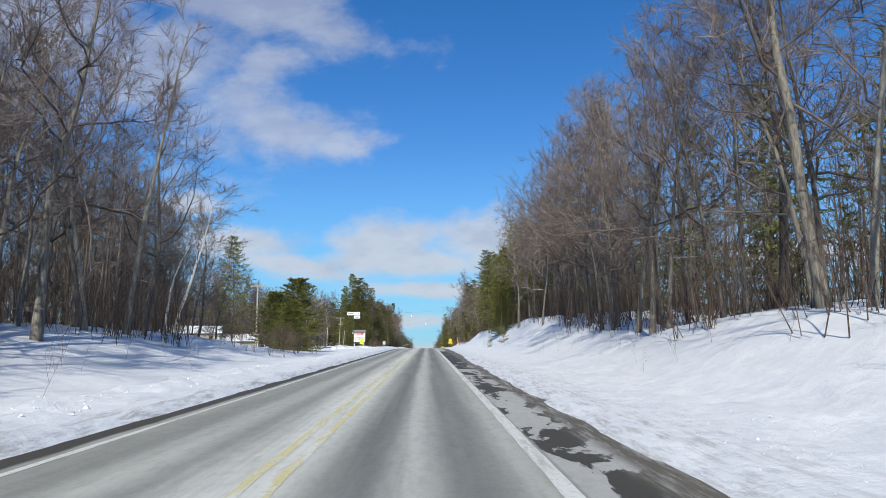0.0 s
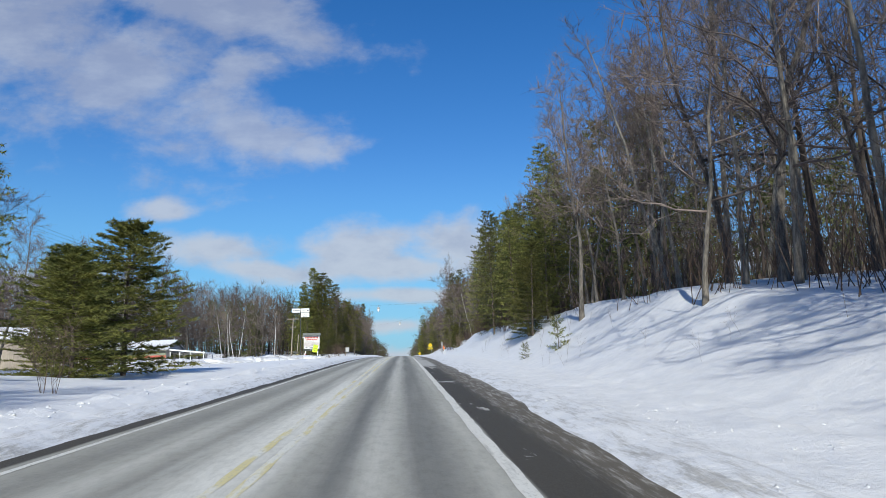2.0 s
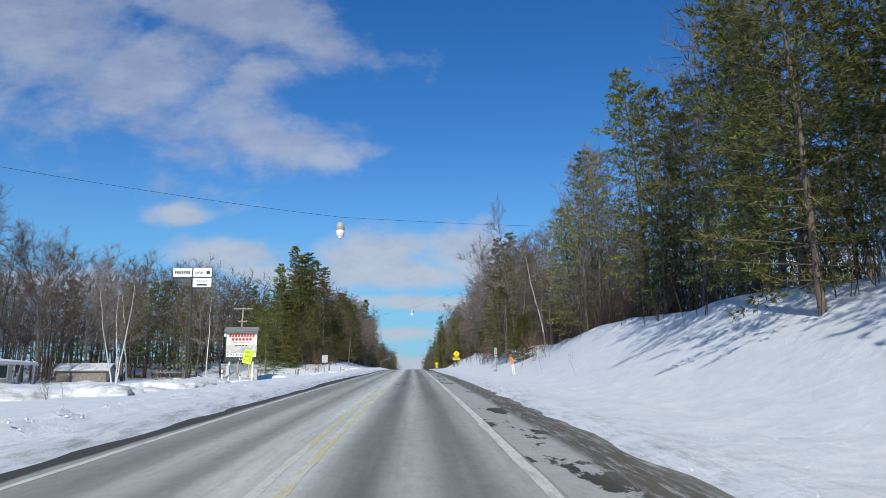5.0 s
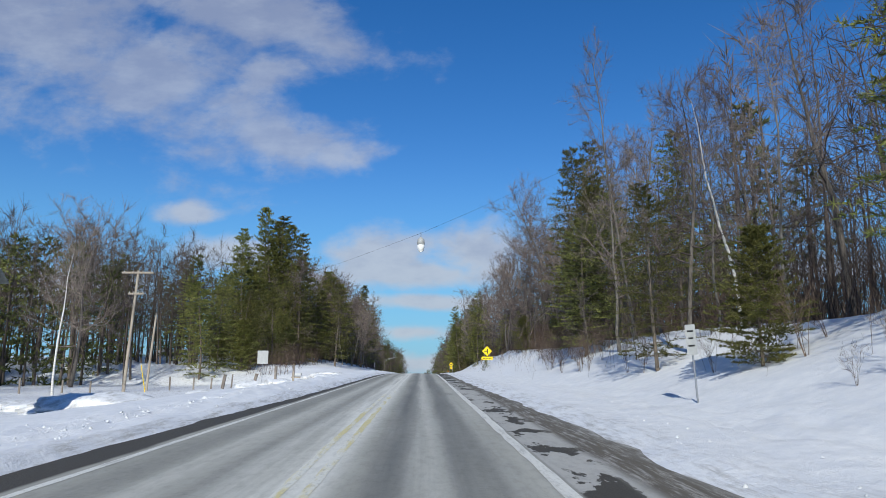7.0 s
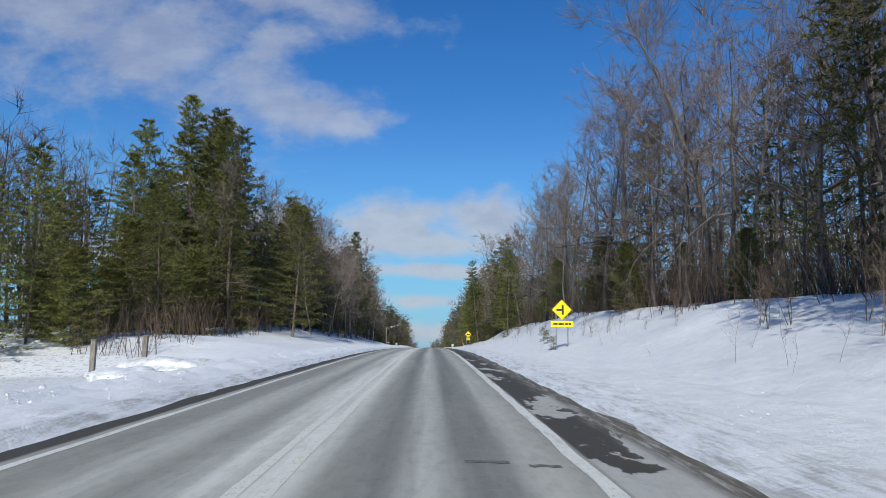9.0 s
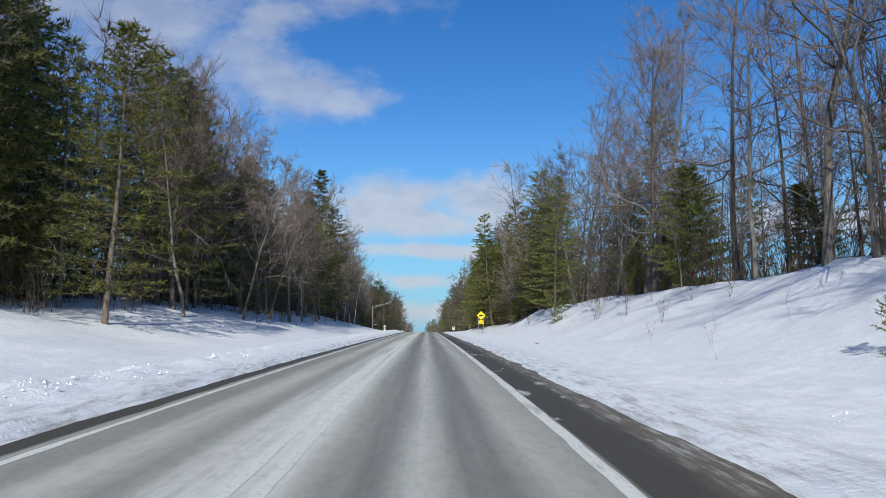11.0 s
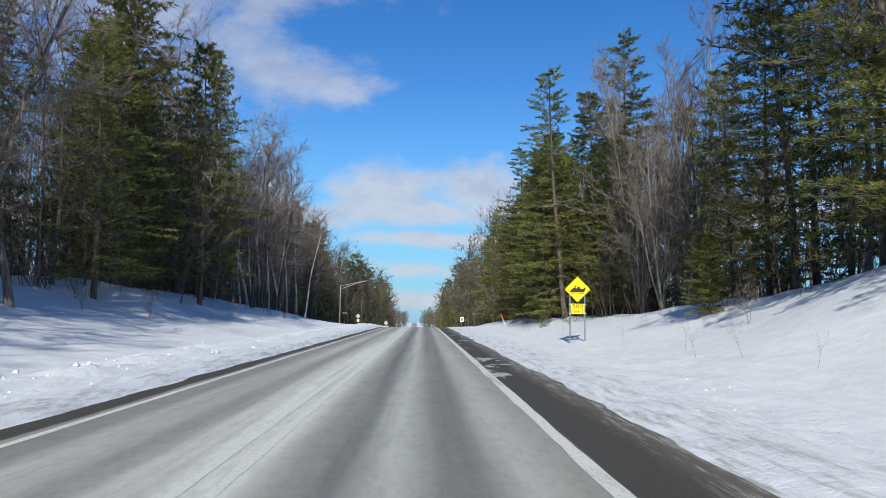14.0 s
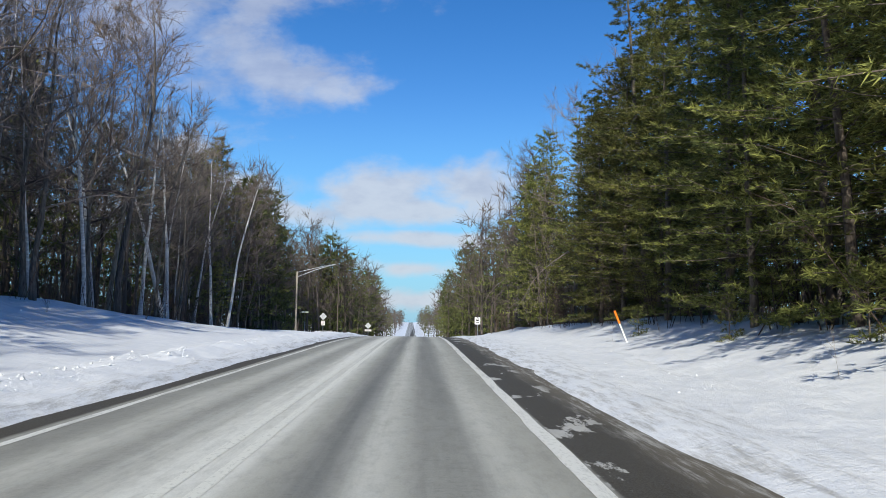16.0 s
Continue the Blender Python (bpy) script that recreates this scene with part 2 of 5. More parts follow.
def paint_matter(name, paint, under, lo, hi, salted=None):
    """Worn road paint; salted: where, along the road, dried salt begins to hide it."""
    m, n, p = matter(name)
    vec = n.add("ShaderNodeTexCoord").outputs["Object"]
    a = n.noise(n.scaled(vec, (4.0, 0.5, 1)), 1.2, 6.0, 0.7)
    if salted:
        a = n.math("ADD", a, n.step(n.add("ShaderNodeSeparateXYZ", {0: vec}).outputs[1], salted, salted + 45, 0.0, -0.2))
        a = n.math("ADD", a, n.math("MULTIPLY", n.math("SUBTRACT", n.noise(n.scaled(vec, (0.0, 0.05, 1)), 1.0, 3.0), 0.5), 0.5))
    col = n.mix(n.step(a, lo, hi), under, paint)
    chips = n.noise(n.scaled(vec, (5.0, 2.5, 1)), 4.0, 5.0, 0.75)
    col = n.mix(n.step(chips, 0.50, 0.68, 0.0, 0.7), col, (0.36, 0.353, 0.315))
    n.t.links.new(col, p.inputs["Base Color"])
    p.inputs["Roughness"].default_value = 0.7
    return m


SNOW, ASPHALT = snow_matter(), asphalt_matter()
WHITE_LINE = paint_matter("white_road_paint", (0.68, 0.67, 0.62), (0.42, 0.41, 0.375), 0.30, 0.5)
YELLOW_LINE = paint_matter("yellow_road_paint", (0.62, 0.55, 0.28), (0.66, 0.65, 0.585), 0.42, 0.58, 165)
BARK = surface("grey_brown_bark", (0.058, 0.050, 0.043), (0.195, 0.174, 0.150), 5.0, 0.9, 0.6, 30.0, (3, 3, 0.5), own=0.3)
TWIG = surface("bare_twigs", (0.095, 0.074, 0.066), (0.235, 0.188, 0.165), 2.0, 0.85, own=0.28, island=0.5)
ASPEN = surface("pale_bark", (0.10, 0.090, 0.077), (0.25, 0.230, 0.198), 3.0, 0.85, 0.4, 18.0, (2, 2, 0.7), own=0.2)
PALE_TWIG = surface("pale_twigs", (0.105, 0.084, 0.072), (0.24, 0.197, 0.168), 2.0, 0.85, own=0.25, island=0.3)
BIRCH = surface("white_birch_bark", (0.40, 0.38, 0.35), (0.80, 0.78, 0.74), 5.0, 0.7, 0.3, 25.0, (0.6, 0.6, 2.2))
PINE_BARK = surface("pine_bark", (0.085, 0.068, 0.055), (0.18, 0.145, 0.115), 5.0, 0.95, 0.7, 25.0, (3, 3, 0.8), own=0.2)
NEEDLE = surface("pine_needles", (0.055, 0.068, 0.022), (0.27, 0.262, 0.068), 0.7, 0.65, own=0.35, island=0.5, thin=0.38)
YOUNG = surface("young_pine_needles", (0.10, 0.112, 0.030), (0.24, 0.235, 0.065), 0.9, 0.65, own=0.25, island=0.4, thin=0.3)
STEM = surface("dry_stems", (0.085, 0.060, 0.045), (0.18, 0.130, 0.096), 3.0, 0.9, own=0.3, island=0.3)
WOODS_TWIG = surface("far_twigs", (0.07, 0.055, 0.046), (0.15, 0.122, 0.102), 0.08, 0.9, island=0.35)
WOODS_NEEDLE = surface("far_needles", (0.055, 0.068, 0.022), (0.15, 0.155, 0.045), 0.08, 0.8, island=0.4)

# ================= ground and road =================
_y = np.arange(-260.0, 1700.0, 1.0)
_seen_y = [r[2] for r in DRIVE]
_seen_z = [r[3] for r in DRIVE]
_slope = np.interp(_y, [-260, 0, 90, 140, 200, 250, 300, 352, 385, 415, 440, 600, 760, 850, 1700],
                   [0.038, 0.038, 0.0372, 0.0262, 0.0226, 0.0125, 0.0016, 0.0, 0.0, -0.035, -0.045, -0.045, -0.02, 0.001, 0.001])
_z = np.cumsum(_slope)
_z -= np.interp(0.0, _y, _z)
_fix = np.interp(_y, _seen_y, np.array(_seen_z) - np.interp(_seen_y, _y, _z))
_k = np.exp(-0.5 * (np.arange(-30, 31) / 12.0) ** 2)
_fix = np.convolve(np.pad(_fix, 30, mode="edge"), _k / _k.sum(), "valid")
_z = _z + _fix


def road_z(y):
    return np.interp(y, _y, _z)


# along the road: distance of the tree line and height of the bank there
R_BANK = [(-20, 10.5, 1.8), (15, 10, 1.8), (21, 10, 2.1), (33, 10.5, 1.5), (45, 11, 2.1), (53, 11.5, 2.4), (64, 11.5, 3.0), (73, 12, 3.4), (97, 13, 3.6),
          (114, 12.5, 3.5), (135, 12, 3.2), (150, 11.5, 2.9), (172, 14, 3.0), (192, 13, 2.7), (218, 14, 2.7), (234, 13.5, 3.1), (261, 13.5, 3.3), (280, 14.3, 3.7),
          (297, 14.5, 3.85), (319, 13, 3.3), (337, 12.3, 2.3), (349, 11.5, 1.7), (366, 10, 1.25), (384, 10, 1.25), (400, 9.5, 1.1), (480, 9, 0.7), (1700, 9, 0.7)]
L_BANK = [(-20, 14.5, 0.9), (20, 14.5, 1.0), (28, 14.5, 1.4), (38, 14.5, 1.55), (48, 14.5, 1.4), (58, 15, 0.9), (68, 15, 0.3), (76, 15, -0.1), (95, 18, -0.15),
          (140, 18, -0.3), (160, 16, -0.45), (176, 16, -0.8), (205, 13, -0.85), (225, 14, -0.9), (236, 15, -0.95), (246, 17, 0.7), (265, 18, 1.2), (286, 17.5, 1.9),
          (307, 17.5, 2.2), (330, 17, 2.2), (352, 17, 2.2), (378, 18, 2.1), (394, 18, 1.2), (408, 19, 0.25), (430, 21, 0.2), (478, 21, 0.2), (500, 16, 0.3), (1700, 14, 0.3)]


def bend(y):
    """How far the road has turned west beyond the crest."""
    return -0.013 * np.clip(np.asarray(y, float) - 420, 0, None)


def veer(y):
    """How far the roadside stands further east towards the crest."""
    return np.interp(y, [240, 300, 342, 395, 425, 480], [0, 0.35, 0.5, 0.85, 0.9, 0.2]) + bend(y)


def bank_of(table, y):
    a = np.array(table)
    return np.interp(y, a[:, 0], a[:, 1]), np.interp(y, a[:, 0], a[:, 2])


_wave = np.random.RandomState(4).uniform(-1, 1, (14, 4))


def roll(x, y):
    """Soft, wide unevenness of the ground."""
    s = 0.0
    for i, (a, b, c, d) in enumerate(_wave):
        k = 0.09 * 1.32 ** i
        s = s + np.sin(k * (x * a + y * b) * 1.6 + 9 * c + 5 * d) * 0.16 * 0.8 ** i
    return s


def ease(t):
    t = np.clip(t, 0, 1)
    return t * t * (3 - 2 * t)


def ground_z(x, y):
    """Height of the snow at a place; the road lies in a trough of it."""
    x, y = np.asarray(x, float), np.asarray(y, float)
    z = road_z(y)
    x = x - bend(y)
    aside = veer(y) - bend(y)
    xr, hr = bank_of(R_BANK, y)
    xl, hl = bank_of(L_BANK, y)
    xr, xl = xr + aside, xl - aside
    ur = np.clip((x - 6.1) / (xr - 6.1), 0, None)
    ul = np.clip((-x - 7.6) / (xl - 7.6), 0, None)
    up_r = np.where(ur < 1, ur ** 1.55, 1 + 0.25 * (1 - np.exp(-(ur - 1)))) * hr
    up_l = np.where(ul < 1, ul ** 1.6, 1 + 0.55 * (1 - np.exp(-2 * (ul - 1)))) * hl
    away = ease((np.abs(x + 0.6) - 6.5) / 7)
    rough = roll(x, y)
    lot = ease((y - 60) / 25) * (1 - ease((y - 236) / 12)) * ease((-x - 7) / 3)
    z = z + up_r + up_l + rough * away * (0.9 - 0.65 * lot)
    out_r = 0.5 * ease((y - 45) / 25) * (1 - ease((y - 170) / 35))
    lip_r = ease((x - 2.72 - out_r - 0.22 * roll(x * 3, y * 4) - 0.22 * roll(x * 9, y * 11 + 3)) / 1.1) * 0.15
    apron = ease((y - 142) / 9) * (1 - ease((y - 171) / 11))
    wide = 0.35 * apron
    lip_l = ease((-x - 5.2 - wide - 0.25 * roll(x * 3 + 40, y * 4)) / 0.45) * 0.17
    berm = 0.22 * np.exp(-((-x - 7.0) / 0.75) ** 2) * (0.7 + 0.8 * roll(x * 2, y * 2.3 + 11)) * (1 - apron)
    berm = berm + 0.10 * np.exp(-((x - 6.0) / 0.8) ** 2) * (0.6 + 0.9 * roll(x * 2 + 7, y * 2.1))
    # the swept lot of the bar lies open, ploughed up in heaps at its rim
    trough = -0.07 * (1 - ease((x - 2.4 - out_r) / 0.9) - ease((-x - 5.0 - wide) / 0.6))
    return z + lip_r + lip_l + berm + trough - 0.012 * np.abs(np.clip(x, -5.5, 4.2) + 1.6)


def mesh_np(name, verts, faces, material, smooth=True, n=3):
    """One mesh from arrays of corners and of faces with n corners each."""
    verts, faces = np.asarray(verts, np.float32).reshape(-1, 3), np.asarray(faces, np.int32).reshape(-1, n)
    me = bpy.data.meshes.new(name)
    me.vertices.add(len(verts))
    me.vertices.foreach_set("co", verts.ravel())
    me.loops.add(faces.size)
    me.loops.foreach_set("vertex_index", faces.ravel())
    me.polygons.add(len(faces))
    me.polygons.foreach_set("loop_start", np.arange(0, faces.size, n, dtype=np.int32))
    me.update(calc_edges=True)
    if smooth:
        me.polygons.foreach_set("use_smooth", np.ones(len(faces), bool))
    me.materials.append(material)
    return me


def sheet(xs, ys, zf):
    """A grid over xs and ys with heights zf."""
    gx, gy = np.meshgrid(xs, ys)
    gz = zf(gx, gy)
    v = np.stack([gx, gy, gz], -1).reshape(-1, 3)
    nx, ny = len(xs), len(ys)
    i = (np.arange(ny - 1)[:, None] * nx + np.arange(nx - 1)[None, :]).reshape(-1)
    return v, np.stack([i, i + 1, i + nx + 1, i + nx], 1)


def spread(*runs):
    out = []
    for a, b, s in runs:
        out.append(np.arange(a, b, s))
    return np.unique(np.round(np.concatenate(out), 3))


def bump_at(px, py):
    """Crumbled, ploughed snow beside the road, at one place."""
    if abs(px + 1.1) < 4.1 or abs(px + 0.7) > 16 or py < -20 or py > 430:
        return 0.0
    edge = math.exp(-((-px - 7.0) / 1.0) ** 2) + 0.55 * math.exp(-((px - 6.6) / 1.5) ** 2)
    up = noise.noise((px * 0.8, py * 0.45, 3.0)) * 0.06
    if edge > 0.04:
        up += edge * (0.20 * noise.noise((px * 1.7, py * 1.5, 0.0)) + 0.12 * noise.noise((px * 3.4, py * 3.0, 7.0)) + 0.05 * abs(noise.noise((px * 7.0, py * 6.0, 2.0))))
    return up


def bumps(x, y):
    out = np.zeros(x.shape)
    for i, j in np.argwhere((np.abs(x + 0.7) < 16) & (y > -20) & (y < 430)):
        out[i, j] = bump_at(x[i, j], y[i, j])
    return out


gx = spread((-900, -100, 50), (-100, -40, 6), (-40, -18, 1.6), (-18, -9, 0.6), (-9, -4.8, 0.19), (-4.8, 2.2, 1.4), (2.2, 9, 0.22), (9, 16, 0.6), (16, 40, 1.6), (40, 100, 6), (100, 901, 50))
gy = spread((-260, -10, 6), (-10, 400, 0.55), (400, 520, 2.0), (520, 1000, 8), (1000, 1701, 25))
gv, gf = sheet(gx, gy, lambda x, y: ground_z(x, y) + bumps(x, y))
ground = tagged(new("ground", mesh_np("ground", gv, gf, SNOW, True, 4)), "white roadside snow with ploughed edges and blue shadows", "snow", kind="structure")

rx = np.array([-8.3, -7.0, -5.75, -5.2, -4.9, -4.72, -4.58, -4.0, -2.8, -2.3, -1.9, -1.6, -1.3, -0.4, 0.8, 1.46, 1.67, 2.2, 3.0, 3.8, 4.5])
ry = spread((-260, 520, 1.0), (520, 1701, 6))


def pave_z(x, y):
    return road_z(y) - 0.012 * np.abs(np.asarray(x) + 1.6)


rv, rf = sheet(rx, ry, pave_z)
rv[:, 0] += bend(rv[:, 1])
road = tagged(new("road", mesh_np("road", rv, rf, ASPHALT, True, 4)), "grey salt-bleached asphalt road with dark wet shoulder", "road", kind="structure")


def centre(y):
    """Where the middle between the two centre lines runs."""
    return np.interp(y, [0, 150, 200, 260, 300, 350], [-1.53, -1.50, -1.72, -1.85, -1.93, -1.93])


def stripe(name, x0, x1, material, label, follow=False, ragged=0.02, lift=0.004):
    """A painted line with worn, uneven edges."""
    ys = spread((-60, 430, 0.5), (430, 1701, 6))
    v, f = sheet(np.array([x0, x1]), ys, lambda x, y: pave_z(x + (centre(y) if follow else 0), y) + lift)
    wear = np.array([noise.noise((k * 3.1, yy * 0.8, x0)) + 0.6 * noise.noise((k * 3.1, yy * 2.7, x1)) for yy in ys for k in (0, 1)])
    v[:, 0] += bend(v[:, 1]) + wear * ragged + (centre(v[:, 1]) if follow else 0)
    return tagged(new(name, mesh_np(name, v, f, material, True, 4)), label, "road marking", kind="structure")


stripe("edge_line_right", 1.47, 1.66, WHITE_LINE, "worn white edge line painted on the asphalt", ragged=0.03)
stripe("edge_line_left", -4.71, -4.58, WHITE_LINE, "worn white edge line painted on the asphalt")
stripe("centre_line_one", -0.215, -0.085, YELLOW_LINE, "worn yellow centre line under road salt", True, 0.03)
stripe("centre_line_two", 0.085, 0.215, YELLOW_LINE, "worn yellow centre line under road salt", True, 0.03)

# ================= trees =================
CHILD = Matrix.Identity(4)


def part(name, me, parent, label=""):
    ob = new(name, me)
    ob.parent = parent
    return tagged(ob, label)


def tube(V, F, pts, rad, sides):
    """A tapered, bent tube of triangles through pts, added to the lists V and F."""
    base = sum(len(a) for a in V)
    pts = np.asarray(pts, float)
    d = np.gradient(pts, axis=0)
    d /= np.linalg.norm(d, axis=1, keepdims=True) + 1e-9
    a = np.cross(d, (0.31, 0.17, 0.93) if abs(d[0][2]) < 0.8 else (0.95, 0.2, 0.1))
    a /= np.linalg.norm(a, axis=1, keepdims=True) + 1e-9
    b = np.cross(d, a)
    ang = np.arange(sides) * 2 * np.pi / sides
    ring = pts[:, None] + np.asarray(rad)[:, None, None] * (np.cos(ang)[None, :, None] * a[:, None] + np.sin(ang)[None, :, None] * b[:, None])
    k = len(pts)
    V.append(ring.reshape(-1, 3))
    i = np.arange(sides)
    j = (i + 1) % sides
    for s in range(k - 1):
        o = base + s * sides
        F.append(np.stack([o + i, o + j, o + sides + j], 1))
        F.append(np.stack([o + i, o + sides + j, o + sides + i], 1))


def spike(V, F, p, q, r):
    """A three-sided pointed twig from p to q."""
    base = sum(len(a) for a in V)
    d = q - p
    a = np.cross(d, (0.3, 0.2, 0.9))
    a /= np.linalg.norm(a) + 1e-9
    b = np.cross(d, a)
    b /= np.linalg.norm(b) + 1e-9
    V.append(np.array([p + a * r, p - a * r * 0.5 + b * r * 0.87, p - a * r * 0.5 - b * r * 0.87, q]))
    F.append(np.array([[0, 1, 3], [1, 2, 3], [2, 0, 3]]) + base)


class Heap:
    """Lists of corners and faces with a running count, so that growing stays quick."""

    def __init__(self):
        self.v, self.f, self.n = [], [], 0

    def take(self, V, F):
        for a in F:
            self.f.append(a + self.n)
        for a in V:
            self.v.append(a)
            self.n += len(a)

    def tube(self, pts, rad, sides):
        V, F = [], []
        tube(V, F, pts, rad, sides)
        self.take(V, F)

    def spike(self, p, q, r):
        V, F = [], []
        spike(V, F, p, q, r)
        self.take(V, F)

    def arrays(self):
        return np.concatenate(self.v), np.concatenate(self.f)


def unit(a):
    return a / (np.linalg.norm(a) + 1e-9)


def way(az, el):
    return np.array([math.cos(az) * math.cos(el), math.sin(az) * math.cos(el), math.sin(el)])


def path(rng, p, d, length, segs, wander, rise):
    pts = [p]
    for _ in range(segs):
        d = unit(d + rng.normal(0, wander, 3) + np.array([0, 0, rise]))
        p = p + d * length / segs
        pts.append(p)
    return np.array(pts)


def along(pts, t):
    f = t * (len(pts) - 1)
    i = min(int(f), len(pts) - 2)
    return pts[i] + (pts[i + 1] - pts[i]) * (f - i), unit(pts[i + 1] - pts[i])


def bare_tree(seed, H, r, start=0.35, n1=18, reach=0.26, n2=9, n3=20, lean=(0, 0), el=(15, 65), stems=1, twig=0.7, fat=0.009, bend=0.04, sides=(7, 4, 3), segs=(9, 4, 1), limb=0.5, crook=0.15, wild=0.18):
    """Arrays of trunk and crown of a leafless tree: limbs, branches, and fine twigs."""
    rng = np.random.RandomState(seed)
    T, C, tw = Heap(), Heap(), []
    for s in range(stems):
        az = rng.uniform(0, 6.28)
        d = unit(np.array([lean[0], lean[1], 1.0]) + (way(az, 0) * rng.uniform(0.10, 0.28) if stems > 1 else 0))
        h = H * (1 if s == 0 else rng.uniform(0.75, 1.0))
        rr = r * (1 if stems == 1 else rng.uniform(0.45, 0.7))
        tp = path(rng, np.array([0.0, 0, -0.25]), d, h, segs[0], bend, 0.02)
        tr = rr * np.linspace(1, 0.10, segs[0] + 1) ** 0.9
        tr[0] *= 1.3
        T.tube(tp, tr, sides[0])
        n = max(3, n1 // stems)
        for i in range(n):
            f = start + (0.99 - start) * ((i + rng.uniform(0.1, 0.9)) / n)
            p, td = along(tp, min(f, 0.995))
            e = radians(el[0] + (el[1] - el[0]) * f + rng.uniform(-15, 15))
            L = reach * H * (1.15 - f) ** 0.6 * rng.uniform(0.6, 1.25) + 0.6
            lr = max(rr * (1 - f) * limb, min(0.022, 0.0035 * H)) * rng.uniform(0.7, 1.1)
            lp = path(rng, p, way(i * 2.4 + rng.uniform(-0.6, 0.6), e), L, segs[1], crook, 0.07)
            C.tube(lp, lr * np.linspace(1, 0.2, segs[1] + 1), sides[1])
            for k in range(n2):
                g = 0.15 + 0.85 * (k + rng.uniform(0, 1)) / n2
                q, ld = along(lp, min(g, 0.99))
                L2 = L * rng.uniform(0.25, 0.55) * (1.25 - g * 0.6)
                bp = path(rng, q, unit(ld + rng.normal(0, 0.6, 3) + np.array([0, 0, 0.2])), L2, segs[2], wild, 0.06)
                if sides[2]:
                    C.tube(bp, max(lr * 0.36 * (1.1 - g * 0.6), min(0.011, 0.0018 * H)) * np.linspace(1, 0.4, segs[2] + 1), sides[2])
                t = np.clip(0.1 + 0.9 * (np.arange(n3) + rng.uniform(0, 1, n3)) / n3, 0, 0.99)
                at = np.stack([np.interp(t, np.linspace(0, 1, len(bp)), bp[:, c]) for c in range(3)], 1)
                dr = unit(bp[-1] - bp[0]) + rng.normal(0, 0.6, (n3, 3)) + np.array([0, 0, 0.2])
                dr /= np.linalg.norm(dr, axis=1, keepdims=True)
                wv = np.cross(dr, rng.normal(0, 1, (n3, 3)))
                wv *= fat / (np.linalg.norm(wv, axis=1, keepdims=True) + 1e-9)
                tw.append(np.stack([at + wv, at - wv, at + dr * twig * rng.uniform(0.4, 1.5, (n3, 1))], 1).reshape(-1, 3))
    cv, cf = C.arrays()
    tv = np.concatenate(tw)
    return T.arrays(), (np.concatenate([cv, tv]), np.concatenate([cf, np.arange(len(tv)).reshape(-1, 3) + len(cv)]))


def pine_arrays(seed, H, r, start=0.18, gap=0.55, reach=0.22, per=5, tufts=16, tuft=0.34, top=0.35, droop=-0.05, blades=4, open_=0.15, wide=0.05, boughs=True, flat=1.0):
    """Arrays of trunk and crown of a pine: whorls of boughs, each with sprays of needle tufts."""
    rng = np.random.RandomState(seed)
    T, C = Heap(), Heap()
    tp = path(rng, np.array([0.0, 0, -0.25]), np.array([0, 0, 1.0]), H, 8, 0.02, 0.03)
    T.tube(tp, r * np.linspace(1, 0.08, 9), 7)
    nv, nf = [], []
    z = start * H
    turn = rng.uniform(0, 6)
    while z < H * 0.985:
        f = z / H
        body = (1 - f) ** top * min(1.0, 0.66 + (f - start) * 1.6)
        p, _ = along(tp, min(f, 0.99))
        for k in range(per):
            if rng.uniform() < open_:
                continue
            L = reach * H * body * rng.uniform(0.55, 1.25) + 0.3
            az = turn + k * 6.283 / per + rng.uniform(-0.4, 0.4)
            e = droop + 0.75 * max(0, f - 0.55) - 0.28 * max(0, 0.35 - f) + rng.uniform(-0.14, 0.18)
            bp = path(rng, p, way(az, e), L, 2, 0.07, 0.05)
            if boughs:
                T.tube(bp, max(r * 0.2 * (1 - f), 0.014) * np.linspace(1, 0.3, 3), 3)
            side = np.array([-math.sin(az), math.cos(az), 0])
            nt = max(4, int(tufts * (0.4 + 0.6 * L / (reach * H))))
            for m in range(nt):
                t = 0.22 + 0.78 * (m + rng.uniform(0, 1)) / nt
                q, bd = along(bp, min(t, 0.99))
                off = rng.uniform(-1, 1) * L * 0.30 * (1.15 - t)
                c = q + side * off + np.array([0, 0, rng.uniform(-0.30, 0.34) * gap * (1.1 - t)])
                out = unit(bd + side * np.sign(off) * 0.8 + np.array([0, 0, 0.35]))
                dirs = rng.normal(0, 0.75, (blades, 3)) * np.array([1, 1, flat]) + out
                dirs /= np.linalg.norm(dirs, axis=1, keepdims=True)
                ln = tuft * rng.uniform(0.6, 1.25, (blades, 1))
                wv = np.cross(dirs, rng.normal(0, 1, (blades, 3)))
                wv /= np.linalg.norm(wv, axis=1, keepdims=True) + 1e-9
                wv *= wide
                tri = np.stack([c + wv, c - wv, c + dirs * ln], 1)
                nv.append(tri.reshape(-1, 3))
        z += gap * rng.uniform(0.7, 1.3) * (1.15 - 0.5 * f)
        turn += 0.9
    NV = np.concatenate(nv)
    return T.arrays(), (NV, np.arange(len(NV)).reshape(-1, 3))


def tree_thing(name, arrays, bark, leaf, label, category, group=""):
    """A tree with trunk and crown as parts under an empty at its foot."""
    root = new(name)
    (tv, tf), (cv, cf) = arrays
    part("trunk", mesh_np("trunk", tv, tf, bark), root)
    part("crown", mesh_np("crown", cv, cf, leaf, False), root)
    return tagged(root, label, category, group)


